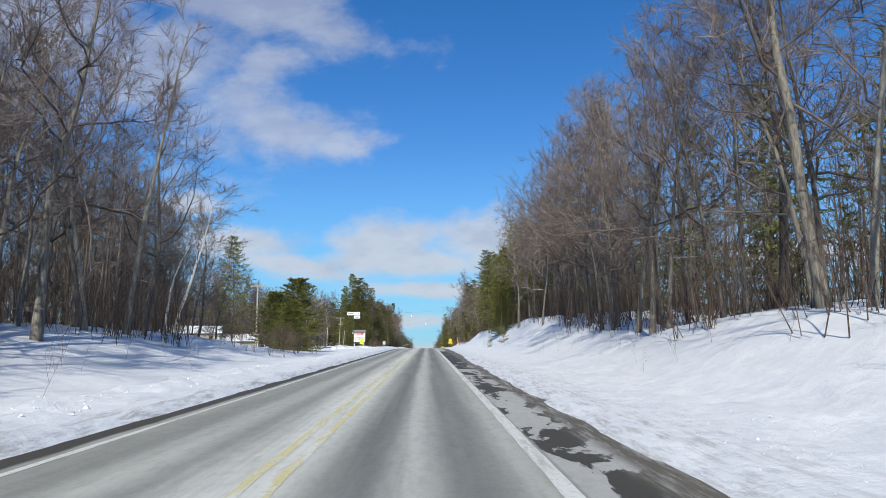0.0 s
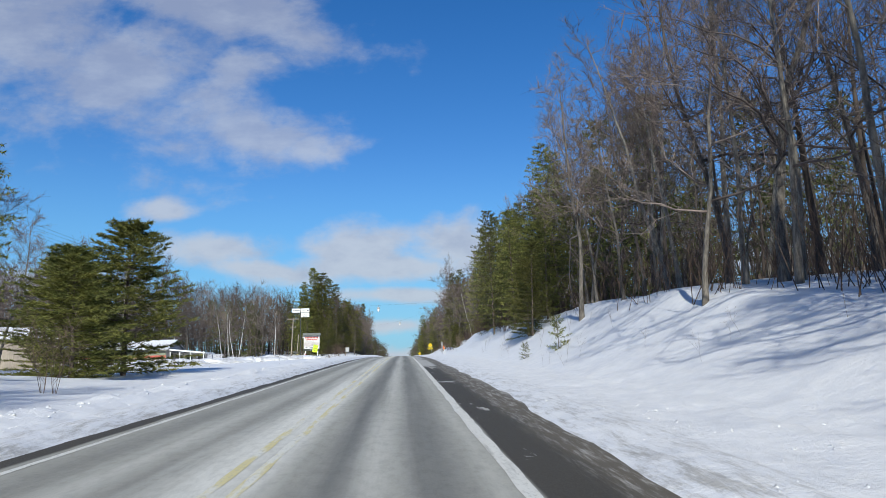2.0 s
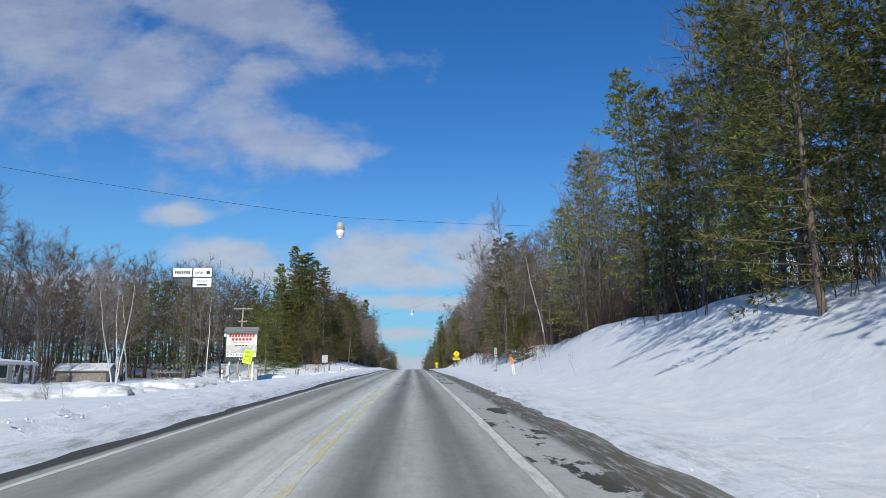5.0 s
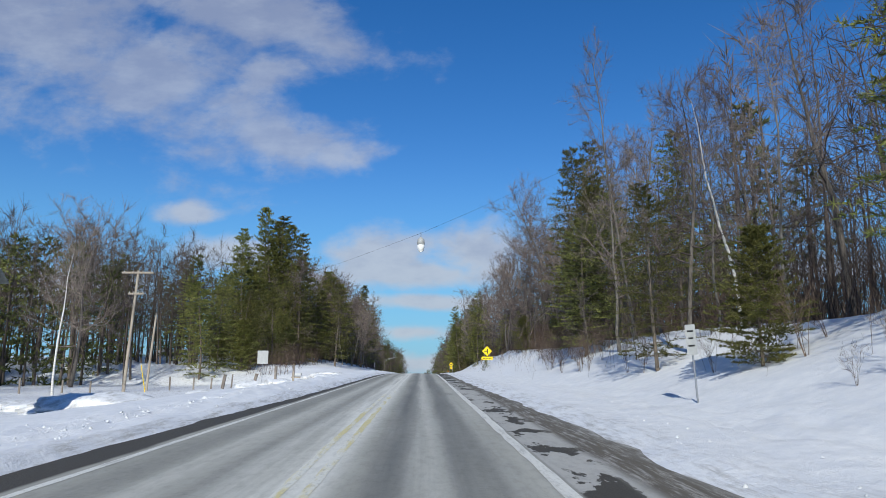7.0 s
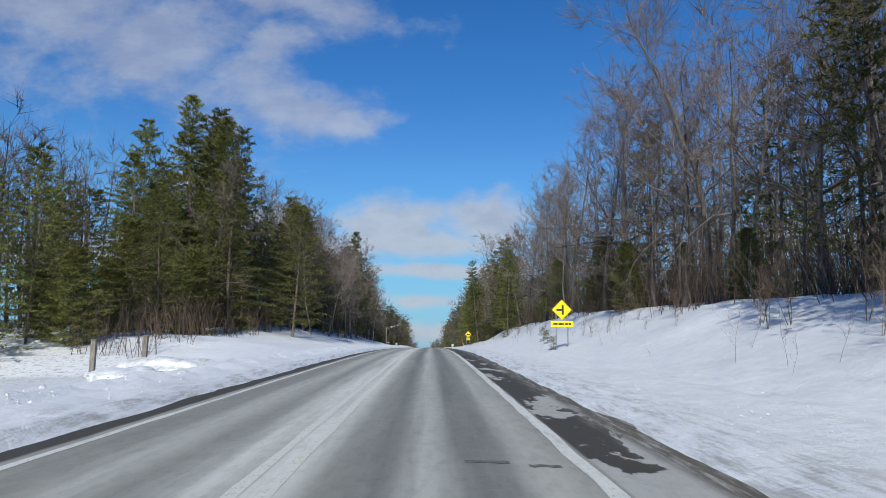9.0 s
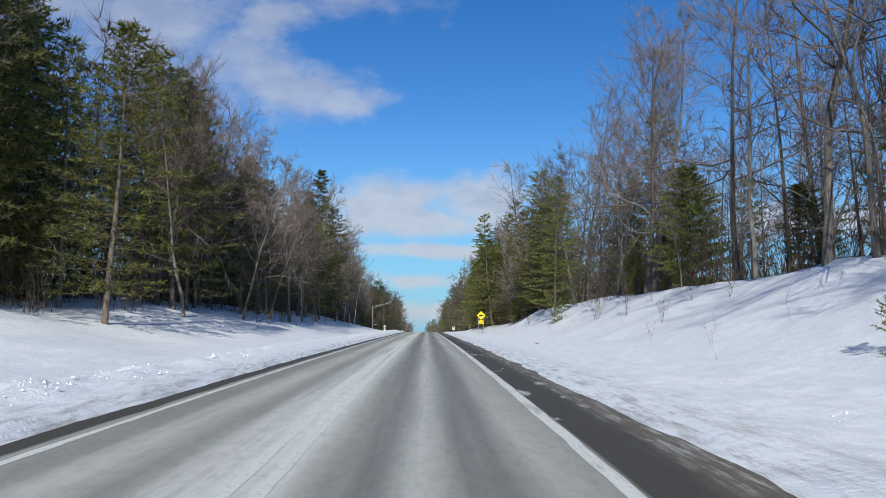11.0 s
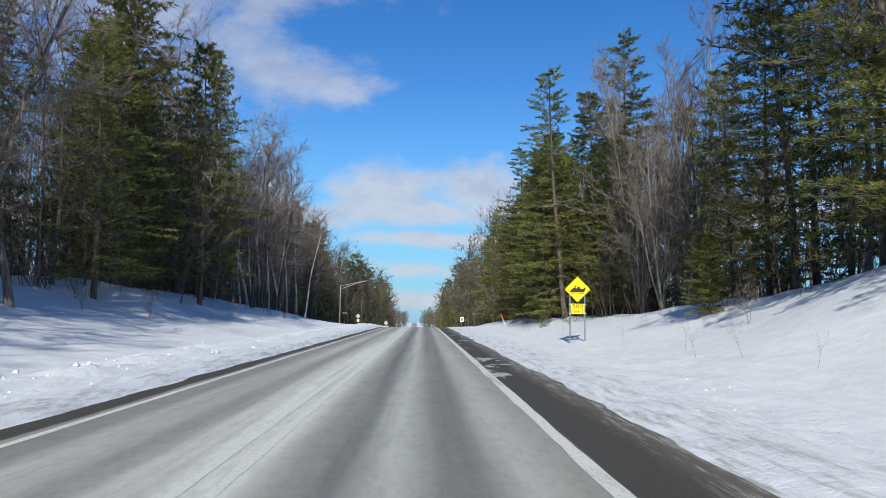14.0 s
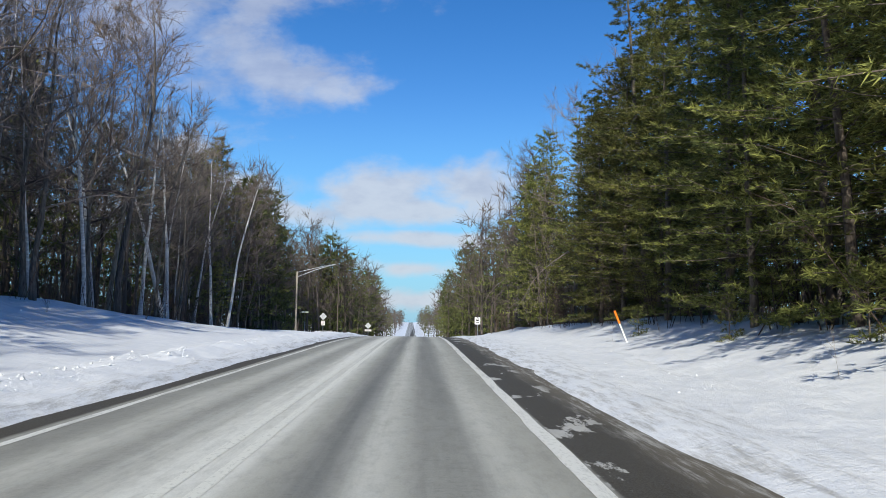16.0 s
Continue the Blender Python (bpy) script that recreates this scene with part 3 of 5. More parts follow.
FOREST = "roadside trees"
OAKS = [bare_tree(10 + i, 15.5 + i % 3, 0.13 + 0.025 * (i % 3), 0.24 + 0.05 * (i % 3), 16, 0.38, 11, 20, el=(-5, 58), limb=0.66, crook=0.30, segs=(9, 6, 2), bend=0.09, wild=0.34) for i in range(5)]
BROAD = [bare_tree(20 + i, 17.0, 0.20, 0.25, 24, 0.46, 13, 22, el=(0, 60), limb=0.46, crook=0.26, segs=(9, 7, 3), bend=0.09, wild=0.34, twig=0.85) for i in range(2)]
ASPENS = [bare_tree(30 + i, 17.0 + i % 2, 0.11 + 0.02 * i, 0.36, 17, 0.24, 8, 16, el=(5, 62), limb=0.6, crook=0.27, bend=0.05) for i in range(4)]
SLIM = [bare_tree(50 + i, 9.0 + i, 0.055, 0.12, 15, 0.28, 7, 13, el=(15, 68), bend=0.07, twig=0.55) for i in range(4)]
CLUMPS = [bare_tree(60 + i, 11.0, 0.13, 0.1, 36, 0.28, 7, 18, el=(35, 75), stems=6, twig=0.6) for i in range(2)]
PINES = [pine_arrays(70 + i, 17.0 + 1.5 * i, 0.17, 0.07 + 0.05 * (i % 3), 0.64, 0.25, 5, 20, 0.36, 0.62, open_=0.10, wide=0.036, blades=6) for i in range(4)]
TALL_PINES = [pine_arrays(80 + i, 26.0, 0.27, 0.05 + 0.06 * i, 1.0, 0.225, 5, 30, 0.42, 0.66, open_=0.10, wide=0.044, blades=6) for i in range(3)]
FINE_PINES = [pine_arrays(170 + i, 15.0 + 1.5 * i, 0.16, 0.05 + 0.04 * i, 0.60, 0.26, 5, 32, 0.25, 0.6, open_=0.12, wide=0.018, blades=10, flat=0.6) for i in range(2)]
TALL_FINE = [pine_arrays(180 + i, 24.0, 0.26, 0.05 + 0.05 * i, 0.86, 0.22, 5, 40, 0.29, 0.62, open_=0.24, wide=0.021, blades=11, flat=0.55) for i in range(2)]
YOUNG_PINES = [pine_arrays(90 + i, 8.0, 0.11, 0.05, 0.34, 0.36, 7, 34, 0.22, 0.55, droop=0.10, open_=0.05, wide=0.021, blades=9, flat=0.7) for i in range(3)]
SAPLINGS = [pine_arrays(100 + i, 2.2, 0.03, 0.06, 0.24, 0.32, 4, 8, 0.16, 0.7, droop=0.25, blades=6, wide=0.016) for i in range(2)]

KINDS = {
    "oak": ("deciduous_tree", OAKS, BARK, TWIG, "tall leafless hardwood tree with spreading grey-brown limbs", "tree"),
    "broad": ("deciduous_tree", BROAD, BARK, TWIG, "large leafless hardwood tree with wide crooked limbs", "tree"),
    "aspen": ("aspen_tree", ASPENS, ASPEN, PALE_TWIG, "slender leafless tree with pale grey trunk", "tree"),
    "slim": ("young_tree", SLIM, BARK, TWIG, "thin young leafless tree at the forest edge", "tree"),
    "clump": ("multi_stem_tree", CLUMPS, ASPEN, PALE_TWIG, "leafless tree with many pale stems from one foot", "tree"),
    "pine": ("pine_tree", PINES, PINE_BARK, NEEDLE, "olive-green pine with loose layered boughs", "pine"),
    "fine": ("pine_tree", FINE_PINES, PINE_BARK, NEEDLE, "olive-green pine with loose layered boughs down to the snow", "pine"),
    "tallfine": ("white_pine", TALL_FINE, PINE_BARK, NEEDLE, "tall white pine with flat layered boughs of fine needles", "pine"),
    "tall": ("white_pine", TALL_PINES, PINE_BARK, NEEDLE, "tall dark green white pine above the other trees", "pine"),
    "young": ("young_pine", YOUNG_PINES, PINE_BARK, YOUNG, "young bushy yellow-green pine in the snow", "pine"),
    "sapling": ("pine_sapling", SAPLINGS, PINE_BARK, YOUNG, "small green pine seedling poking out of the snow", "sapling"),
    "birch": ("birch_tree", ASPENS, BIRCH, PALE_TWIG, "white-barked birch without leaves", "birch"),
}
MADE = {}


def plant(kind, x, y, scale=1.0, turn=0.0, variant=0, lean=(0.0, 0.0), girth=1.0, label="", sink=0.0):
    """Sets one tree of a kind on the snow."""
    name, arrays, bark, leaf, text, cat = KINDS[kind]
    variant %= len(arrays)
    x += float(veer(y))
    m = pose(x, y, float(ground_z(x, y)) - sink, lean[1], lean[0], turn) @ Matrix.Diagonal((scale * girth, scale * girth, scale, 1))
    key = (kind, variant)
    if key not in MADE:
        MADE[key] = tree_thing(name, arrays[variant], bark, leaf, text, cat, FOREST)
        MADE[key].matrix_basis = m
        MADE[key]["sized"] = 1
        return MADE[key]
    src = MADE[key]
    keep = src.matrix_basis.copy()
    src.matrix_basis = Matrix.Identity(4)
    ob = copy_thing(src, m)
    src.matrix_basis = keep
    if label:
        tagged(ob, label)
    return ob
rng = random.Random(11)

# single trees that stand out, at their places
plant("pine", 11.8, 113.4, 0.74, 20, 0)
plant("fine", 12.8, 106, 0.74, 80, 1)
plant("pine", 13.2, 120, 0.7, 200, 2)
plant("pine", 11.2, 125, 0.72, 130, 3)
plant("pine", 15.5, 110, 0.8, 10, 3)
plant("pine", 15.8, 118, 0.8, 310, 1)
plant("pine", 12.4, 130, 0.66, 310, 0)
plant("fine", 12.6, 100.5, 0.68, 300, 2)
plant("aspen", 15.5, 82.6, 1.05, 0, 0, (4, 0))
plant("aspen", 15.8, 87.5, 1.0, 100, 1, (-4, 0))
plant("aspen", 14.6, 78.5, 0.95, 200, 2, (5, 0))
plant("aspen", 16.6, 75.5, 1.0, 40, 3, (-3, 2))
plant("oak", 12.2, 44, 1.0, 90, 1)
for i, (x, y, k) in enumerate(((13.0, 54.2, 1.0), (14.2, 66.5, 1.05), (14.0, 27.0, 1.0), (16.5, 238.0, 1.15), (14.8, 248.5, 1.05), (18.5, 229.0, 1.1), (14.6, 290.0, 1.0), (-22.5, 300.0, 1.15), (-19.5, 290.5, 1.0), (-21.5, 40.0, 1.05))):
    plant("broad", x, y, k, 101 * i, i)
plant("birch", 14.1, 181.7, 0.62, 30, 0, (-17, 0), 1.25, "leaning white birch on the snow bank")
plant("young", 10.2, 172, 0.55, 0, 0, label="yellowing young pine on the snow bank")
plant("young", 10.6, 99, 0.8, 90, 1)
plant("sapling", 8.9, 80.4, 0.9, 0, 0)
plant("sapling", 10.7, 303.1, 1.0, 0, 1)
plant("sapling", 7.6, 84, 0.5, 0, 1)
plant("aspen", 14.1, 311.6, 0.78, 0, 3, (-3, 0), 1.2)
plant("fine", 11.6, 309, 0.85, 40, 1)
plant("clump", 12.9, 351.5, 1.5, 0, 0)
plant("clump", 14.2, 346.0, 1.3, 120, 1)
plant("young", 11.0, 336.4, 0.42, 0, 2)
plant("young", 13.4, 352.0, 0.4, 50, 1)
plant("tallfine", 12.2, 379.8, 0.84, 0, 0)
plant("tallfine", 14.5, 371, 0.9, 200, 2)
plant("tallfine", 13.5, 387, 0.85, 300, 1)
plant("tallfine", 13.0, 365, 0.8, 250, 0)
plant("fine", 9.6, 391.2, 0.85, 100, 2)
plant("tallfine", 16.5, 338.2, 0.7, 40, 2)
plant("pine", 14.0, 330, 0.9, 220, 0)

plant("pine", -21.5, 78.1, 0.68, 10, 2, label="lone pine with clumped tufts beside the open lot")
for x, y, s, g, v in ((-15.2, 82.3, 1.1, 1.35, 0), (-17.2, 79.0, 0.88, 1.4, 2), (-13.8, 73.0, 0.66, 1.5, 1)):
    plant("young", x, y, s, 120 * v, v, girth=g, label="broad bushy pine beside the road")
plant("tall", -30.5, 281.4, 1.1, 0, 0)
plant("tall", -22.5, 274.2, 0.88, 70, 1)
plant("tall", -26.0, 278.0, 0.92, 140, 2)
plant("tall", -31.0, 290.0, 1.1, 200, 1)
plant("tall", -33.0, 272.0, 0.9, 20, 2)
for i, (x, y, k) in enumerate(((-24.5, 276.5, 0.95), (-28.0, 283.0, 1.05), (-27.5, 274.0, 0.9), (-21.0, 268.0, 0.7), (-30.0, 266.0, 0.72))):
    plant("tall", x, y, k, 66 * i, i, girth=1.2)
for i, (x, y, s) in enumerate(((-20.5, 271, 0.55), (-24, 268, 0.75), (-28, 270, 0.85), (-19.8, 279, 0.7), (-20.5, 286, 0.8), (-25, 285, 1.0), (-34, 280, 1.0))):
    plant("pine", x, y, s, i * 50, i)
for i, (x, y, k) in enumerate(((-27.6, 238.5, 0.72), (-24.0, 243.5, 0.58), (-31.5, 246.0, 0.62), (-22.0, 252.5, 0.55))):
    plant("pine", x, y, k, 80 * i, i, girth=1.35)
plant("pine", -27.2, 244, 0.6, 0, 3)
plant("pine", -30.0, 250, 0.62, 60, 1)
plant("young", -22.5, 262, 1.0, 0, 1)
plant("young", -25.5, 256, 1.2, 0, 2)
plant("tall", -29.8, 350.5, 0.95, 30, 2)
plant("pine", -20.2, 352.8, 1.0, 0, 0)
plant("tall", -23.7, 426.2, 0.82, 0, 2)
for i, (x, y, s, g) in enumerate(((-18.2, 347.5, 0.9, 1.0), (-17.2, 330.5, 0.78, 1.1), (-17.8, 318.0, 0.75, 1.1), (-17.4, 291.0, 0.8, 1.1))):
    plant("pine", x, y, s, 73 * i, i, (2, 0), g)
for i, (x, y, s, g) in enumerate(((-16.0, 276.0, 0.8, 1.25), (-18.5, 288.5, 0.9, 1.2), (-19.5, 300.0, 0.9, 1.2), (-21.5, 306.0, 0.9, 1.2))):
    plant("pine", x, y, s, 83 * i, i + 1, (3, 0), g)
for i, (x, y, s) in enumerate(((-15.4, 298.5, 0.85), (-15.2, 307.0, 0.8), (-14.9, 314.5, 0.9), (-14.9, 321.6, 0.85), (-15.2, 333.5, 0.9), (-15.8, 286.0, 0.9))):
    plant("oak", x, y, s, 47 * i, i, (7, 0), 1.0)
for i in range(16):
    plant(("oak", "broad", "aspen", "oak")[i % 4], -26 - 1.25 * i + 3 * math.sin(i * 2.4), 66 + 11 * math.sin(i * 1.9) + i, 0.85 + 0.02 * (i % 5), 57 * i, i)
for i, (x, y, s) in enumerate(((-34.0, 80.0, 0.72), (-37.0, 74.0, 0.8), (-33.0, 88.0, 0.6))):
    plant("pine", x, y, s, 40 * i, i)
plant("sapling", -17.6, 307.5, 0.8, 0, 0)
plant("sapling", -14.6, 309, 0.45, 0, 1)
plant("birch", -23.0, 63.6, 0.85, 0, 0, (13, 0), 1.9, "leaning white birch at the edge of the lot")
plant("birch", -23.8, 64.4, 0.62, 80, 1, (8, 0), 1.8, "leaning white birch at the edge of the lot")


for i, (x, y, s) in enumerate(((-23.5, 53, 0.9), (-27, 60, 0.9), (-24.5, 57, 0.8), (-26, 70, 0.85), (-30, 75, 0.9), (-25.5, 64, 0.8), (-27, 57, 0.9), (-26, 67, 0.8), (-29, 62, 0.95), (-31, 70, 0.9))):
    plant("oak" if i % 2 else "aspen", x, y, s, i * 67, i)
for i, (x, y, s) in enumerate(((-25.5, 76.5, 0.7), (-27.5, 80, 0.75), (-28.5, 84.5, 0.75), (-31, 88, 0.75), (-24.5, 82, 0.7), (-26, 87, 0.75), (-29, 95, 0.7), (-26, 100, 0.6), (-31, 104, 0.7), (-35, 98, 0.8))):
    plant("slim" if i % 2 else "oak", x, y, s, i * 71, i)
for i, (x, y, s) in enumerate(((-50, 183, 1.15), (-57, 187, 1.2), (-45, 192, 1.0), (-63, 184, 1.15), (-40, 205, 0.95), (-70, 176, 1.1), (-76, 182, 1.1), (-82, 178, 1.1), (-47, 210, 1.05), (-53, 204, 1.1), (-36, 224, 1.0))):
    plant("broad", x, y, s, i * 97, i)
for i, (x, y, s, l) in enumerate(((-33, 186.2, 0.72, 6), (-33.6, 186.6, 0.62, -8), (-54, 190.8, 0.85, 3), (-52.5, 191, 0.8, -5), (-37, 196, 0.7, 4), (-29.5, 208, 0.7, 5), (-43, 214, 0.85, -4))):
    plant("birch", x, y, s, i * 40, i, (l, 0), 1.1)
for x, y, s in ((7.6, 241.5, 0.42), (8.6, 250, 0.5), (9.2, 256, 0.6), (-13.2, 371, 0.3), (8.6, 372.0, 0.7), (9.0, 366, 0.8), (8.3, 380, 0.6), (8.4, 361, 0.6)):
    plant("sapling", x, y, s, 90 * s, int(y))


plant("aspen", 12.6, 192.5, 1.0, 0, 1, (-4, 0), 0.75)
plant("pine", 12.9, 207, 0.85, 30, 2)
plant("pine", 14.5, 211, 0.8, 130, 1)
plant("fine", 10.3, 95.6, 0.5, 0, 0, girth=1.1)
plant("fine", 9.7, 180.2, 0.5, 0, 1, (-4, 0), 1.1, "slim young pine leaning over the snow bank")
for i, (x, y, s, g) in enumerate(((13.0, 196.5, 0.6, 1.2), (12.4, 204.5, 0.7, 1.1), (13.6, 187.5, 0.55, 1.1))):
    plant("pine", x, y, s, 61 * i, i, (-2, 0), g)
for i, (x, y, s) in enumerate(((11.3, 191.5, 0.8), (11.4, 180.8, 0.75), (11.2, 84.0, 0.85), (11.2, 66.5, 0.85), (10.2, 31.0, 0.85))):
    plant("oak", x, y, s, 53 * i, i, (-6, 0), 1.0)
for i, (x, y, s, g) in enumerate(((13.3, 334.0, 0.85, 1.1), (13.0, 375.5, 0.95, 1.1))):
    plant("pine", x, y, s, 67 * i, i, (-2, 0), g)
for i, (x, y, s, g) in enumerate(((11.8, 103.5, 0.62, 1.1), (12.8, 326.0, 0.85, 1.1), (12.6, 320.0, 0.8, 1.1), (11.6, 367.5, 0.85, 1.15), (12.8, 361.5, 0.9, 1.1), (12.0, 355.5, 0.75, 1.0), (10.9, 385.0, 0.85, 1.1), (11.3, 199.8, 0.62, 1.2), (9.7, 372.7, 0.9, 1.0), (-16.3, 342.0, 0.86, 1.15), (-17.0, 303.5, 0.85, 1.1))):
    plant("fine", x, y, s, 67 * i, i, (-1, 0), g)
plant("slim", 11.0, 198, 0.5, 30, 1)
plant("slim", 10.6, 186, 0.45, 70, 2)


def mixed(y, side):
    """Which trees grow at the forest's edge along the road."""
    if side > 0:
        for a, b, ks in ((-20, 72, "oak oak oak aspen slim slim"), (72, 96, "aspen aspen oak slim"), (96, 137, "pine pine pine slim aspen"),
                         (137, 178, "slim slim oak aspen slim pine"), (178, 202, "slim aspen oak slim"), (202, 222, "pine pine aspen slim"),
                         (222, 300, "oak oak slim aspen young slim"), (300, 330, "fine oak aspen oak slim"), (330, 358, "fine slim aspen clump"),
                         (358, 400, "tallfine fine fine tallfine"), (400, 470, "slim oak pine aspen tall oak"), (470, 600, "oak aspen pine")):
            if a <= y < b:
                return rng.choice(ks.split())
    for a, b, ks in ((-20, 60, "oak oak aspen aspen slim"), (60, 95, "slim slim"), (225, 262, "young young young slim"), (262, 290, "pine young young oak"), (290, 345, "oak aspen slim slim slim oak"),
                     (345, 372, "pine slim oak tall"), (372, 425, "aspen birch aspen slim oak birch"), (425, 600, "oak aspen oak pine slim")):
        if a <= y < b:
            return rng.choice(ks.split())
    return "oak"


SIZE = {"oak": (0.85, 1.15), "aspen": (0.8, 1.1), "slim": (0.6, 1.1), "pine": (0.65, 1.05), "tall": (0.65, 0.9), "tallfine": (0.7, 0.95), "fine": (0.75, 1.1), "young": (0.5, 1.0), "clump": (0.7, 1.0), "birch": (0.7, 1.0)}


def edge_row(side, y0, y1, step, inner, outer, grow=1.0):
    y = y0
    while y < y1:
        table = R_BANK if side > 0 else L_BANK
        edge, _ = bank_of(table, y)
        k = mixed(y, side)
        lo, hi = SIZE[k]
        plant(k, side * (float(edge) + rng.uniform(inner, outer)), y + rng.uniform(-0.8, 0.8), rng.uniform(lo, hi) * grow * (0.8 if side > 0 and 136 < y < 240 else (0.72 if k == "pine" else 0.88) if side > 0 and y < 136 else 1.0), rng.uniform(0, 360), rng.randrange(4),
              (rng.gauss(0, 3), rng.gauss(0, 2)))
        y += step * rng.uniform(0.6, 1.4)


edge_row(1, 8, 240, 2.6, -0.3, 3.0)
edge_row(1, 240, 430, 2.6, -0.2, 3.0)
edge_row(1, 8, 430, 6.0, 3.0, 6.5)
edge_row(-1, -18, 40, 1.9, -0.4, 3.5, 0.98)
edge_row(-1, 12, 42, 3.0, 4, 9, 0.9)
edge_row(-1, 243, 290, 3.2, 4.0, 11.0)
edge_row(-1, 288, 360, 2.4, -1.2, 3.0, 1.0)
edge_row(-1, 360, 440, 1.6, -0.6, 3.5, 1.05)
edge_row(-1, 292, 440, 5.0, 3.5, 7)

# the depth of the woods: one joined mesh on each side
FAR_BARE = [bare_tree(200 + i, 14.0 + i, 0.13, 0.22, 12, 0.28, 3, 8, twig=1.4, fat=0.026, sides=(5, 3, 0), segs=(4, 2, 1)) for i in range(4)]
FAR_PINE = [pine_arrays(210 + i, 15.0, 0.17, 0.05, 0.9, 0.22, 4, 10, 0.55, 0.5, blades=4, wide=0.085, boughs=False) for i in range(3)]
FAR_THIN = [bare_tree(220 + i, 13.0 + i, 0.13, 0.2, 9, 0.28, 3, 7, twig=1.6, fat=0.04, sides=(4, 3, 0), segs=(3, 2, 1)) for i in range(3)]


def woods(name, spots, label):
    bare_v, bare_f, pine_v, pine_f = [], [], [], []
    nb = npn = 0
    r = np.random.RandomState(5)
    for x, y, k in spots:
        s = r.uniform(0.8, 1.2) * (1.2 if y > 430 else 1.0)
        a = r.uniform(0, 6.283)
        c, sn = math.cos(a) * s, math.sin(a) * s
        rot = np.array([[c, -sn, 0], [sn, c, 0], [0, 0, s]])
        src = {"b": FAR_BARE, "p": FAR_PINE, "t": FAR_THIN}[k]
        (tv, tf), (cv, cf) = src[r.randint(len(src))]
        x += float(veer(y))
        at = np.array([x, y, float(ground_z(x, y))])
        bare_v.append(tv @ rot.T + at)
        bare_f.append(tf + nb)
        nb += len(tv)
        if k == "p":
            pine_v.append(cv @ rot.T + at)
            pine_f.append(cf + npn)
            npn += len(cv)
        else:
            bare_v.append(cv @ rot.T + at)
            bare_f.append(cf + nb)
            nb += len(cv)
    root = tagged(new(name), label, "woods", kind="stuff")
    part("bare_trees", mesh_np("bare_trees", np.concatenate(bare_v), np.concatenate(bare_f), WOODS_TWIG), root)
    if pine_v:
        part("evergreens", mesh_np("evergreens", np.concatenate(pine_v), np.concatenate(pine_f), WOODS_NEEDLE, False), root)


def spots(seed, side, y0, y1, x0, x1, count, share, kind="b"):
    r = random.Random(seed)
    out = []
    for _ in range(count):
        y = r.uniform(y0, y1)
        edge, _ = bank_of(R_BANK if side > 0 else L_BANK, y)
        out.append((side * (float(edge) + r.uniform(x0, x1)), y, "p" if r.random() < share else kind))
    return out


right = spots(1, 1, 0, 95, 3, 32, 90, 0.08) + spots(2, 1, 95, 140, 4, 34, 85, 0.35) + spots(3, 1, 140, 300, 3, 30, 190, 0.10) + spots(4, 1, 300, 420, 6, 30, 130, 0.18)
right += spots(5, 1, 420, 640, 0, 24, 240, 0.3, "t") + spots(6, 1, 640, 1500, 0, 22, 110, 0.1, "t")
woods("woods_east", right, "dense leafless woods with scattered evergreens behind the roadside")
left = spots(7, -1, -5, 42, 5, 36, 100, 0.05) + spots(8, -1, 268, 300, 10, 40, 55, 0.35) + spots(18, -1, 246, 268, 14, 40, 40, 0.0) + spots(9, -1, 288, 440, 4, 30, 200, 0.2)
left += spots(10, -1, 440, 640, 0, 24, 200, 0.15, "t") + spots(20, -1, 478, 640, -4.5, 2, 60, 0.15, "t") + spots(24, -1, 426, 500, 0, 8, 60, 0.2) + spots(25, -1, 284, 345, 3.5, 16, 42, 0.25) + spots(19, -1, 360, 440, 3, 22, 70, 0.15) + spots(11, -1, 640, 1500, -3, 16, 110, 0.1, "t")
r0 = random.Random(12)
for _ in range(100):
    left.append((-r0.uniform(25, 62), r0.uniform(42, 78), "b"))
for _ in range(330):
    left.append((-r0.uniform(46, 92), r0.uniform(150, 262), "p" if r0.random() < 0.05 else "b"))
for _ in range(60):
    left.append((-r0.uniform(34, 60), r0.uniform(228, 262), "p" if r0.random() < 0.15 else "b"))
for _ in range(80):
    left.append((-r0.uniform(60, 110), r0.uniform(50, 150), "t"))
woods("woods_west", left, "dense leafless woods with scattered evergreens behind the roadside")


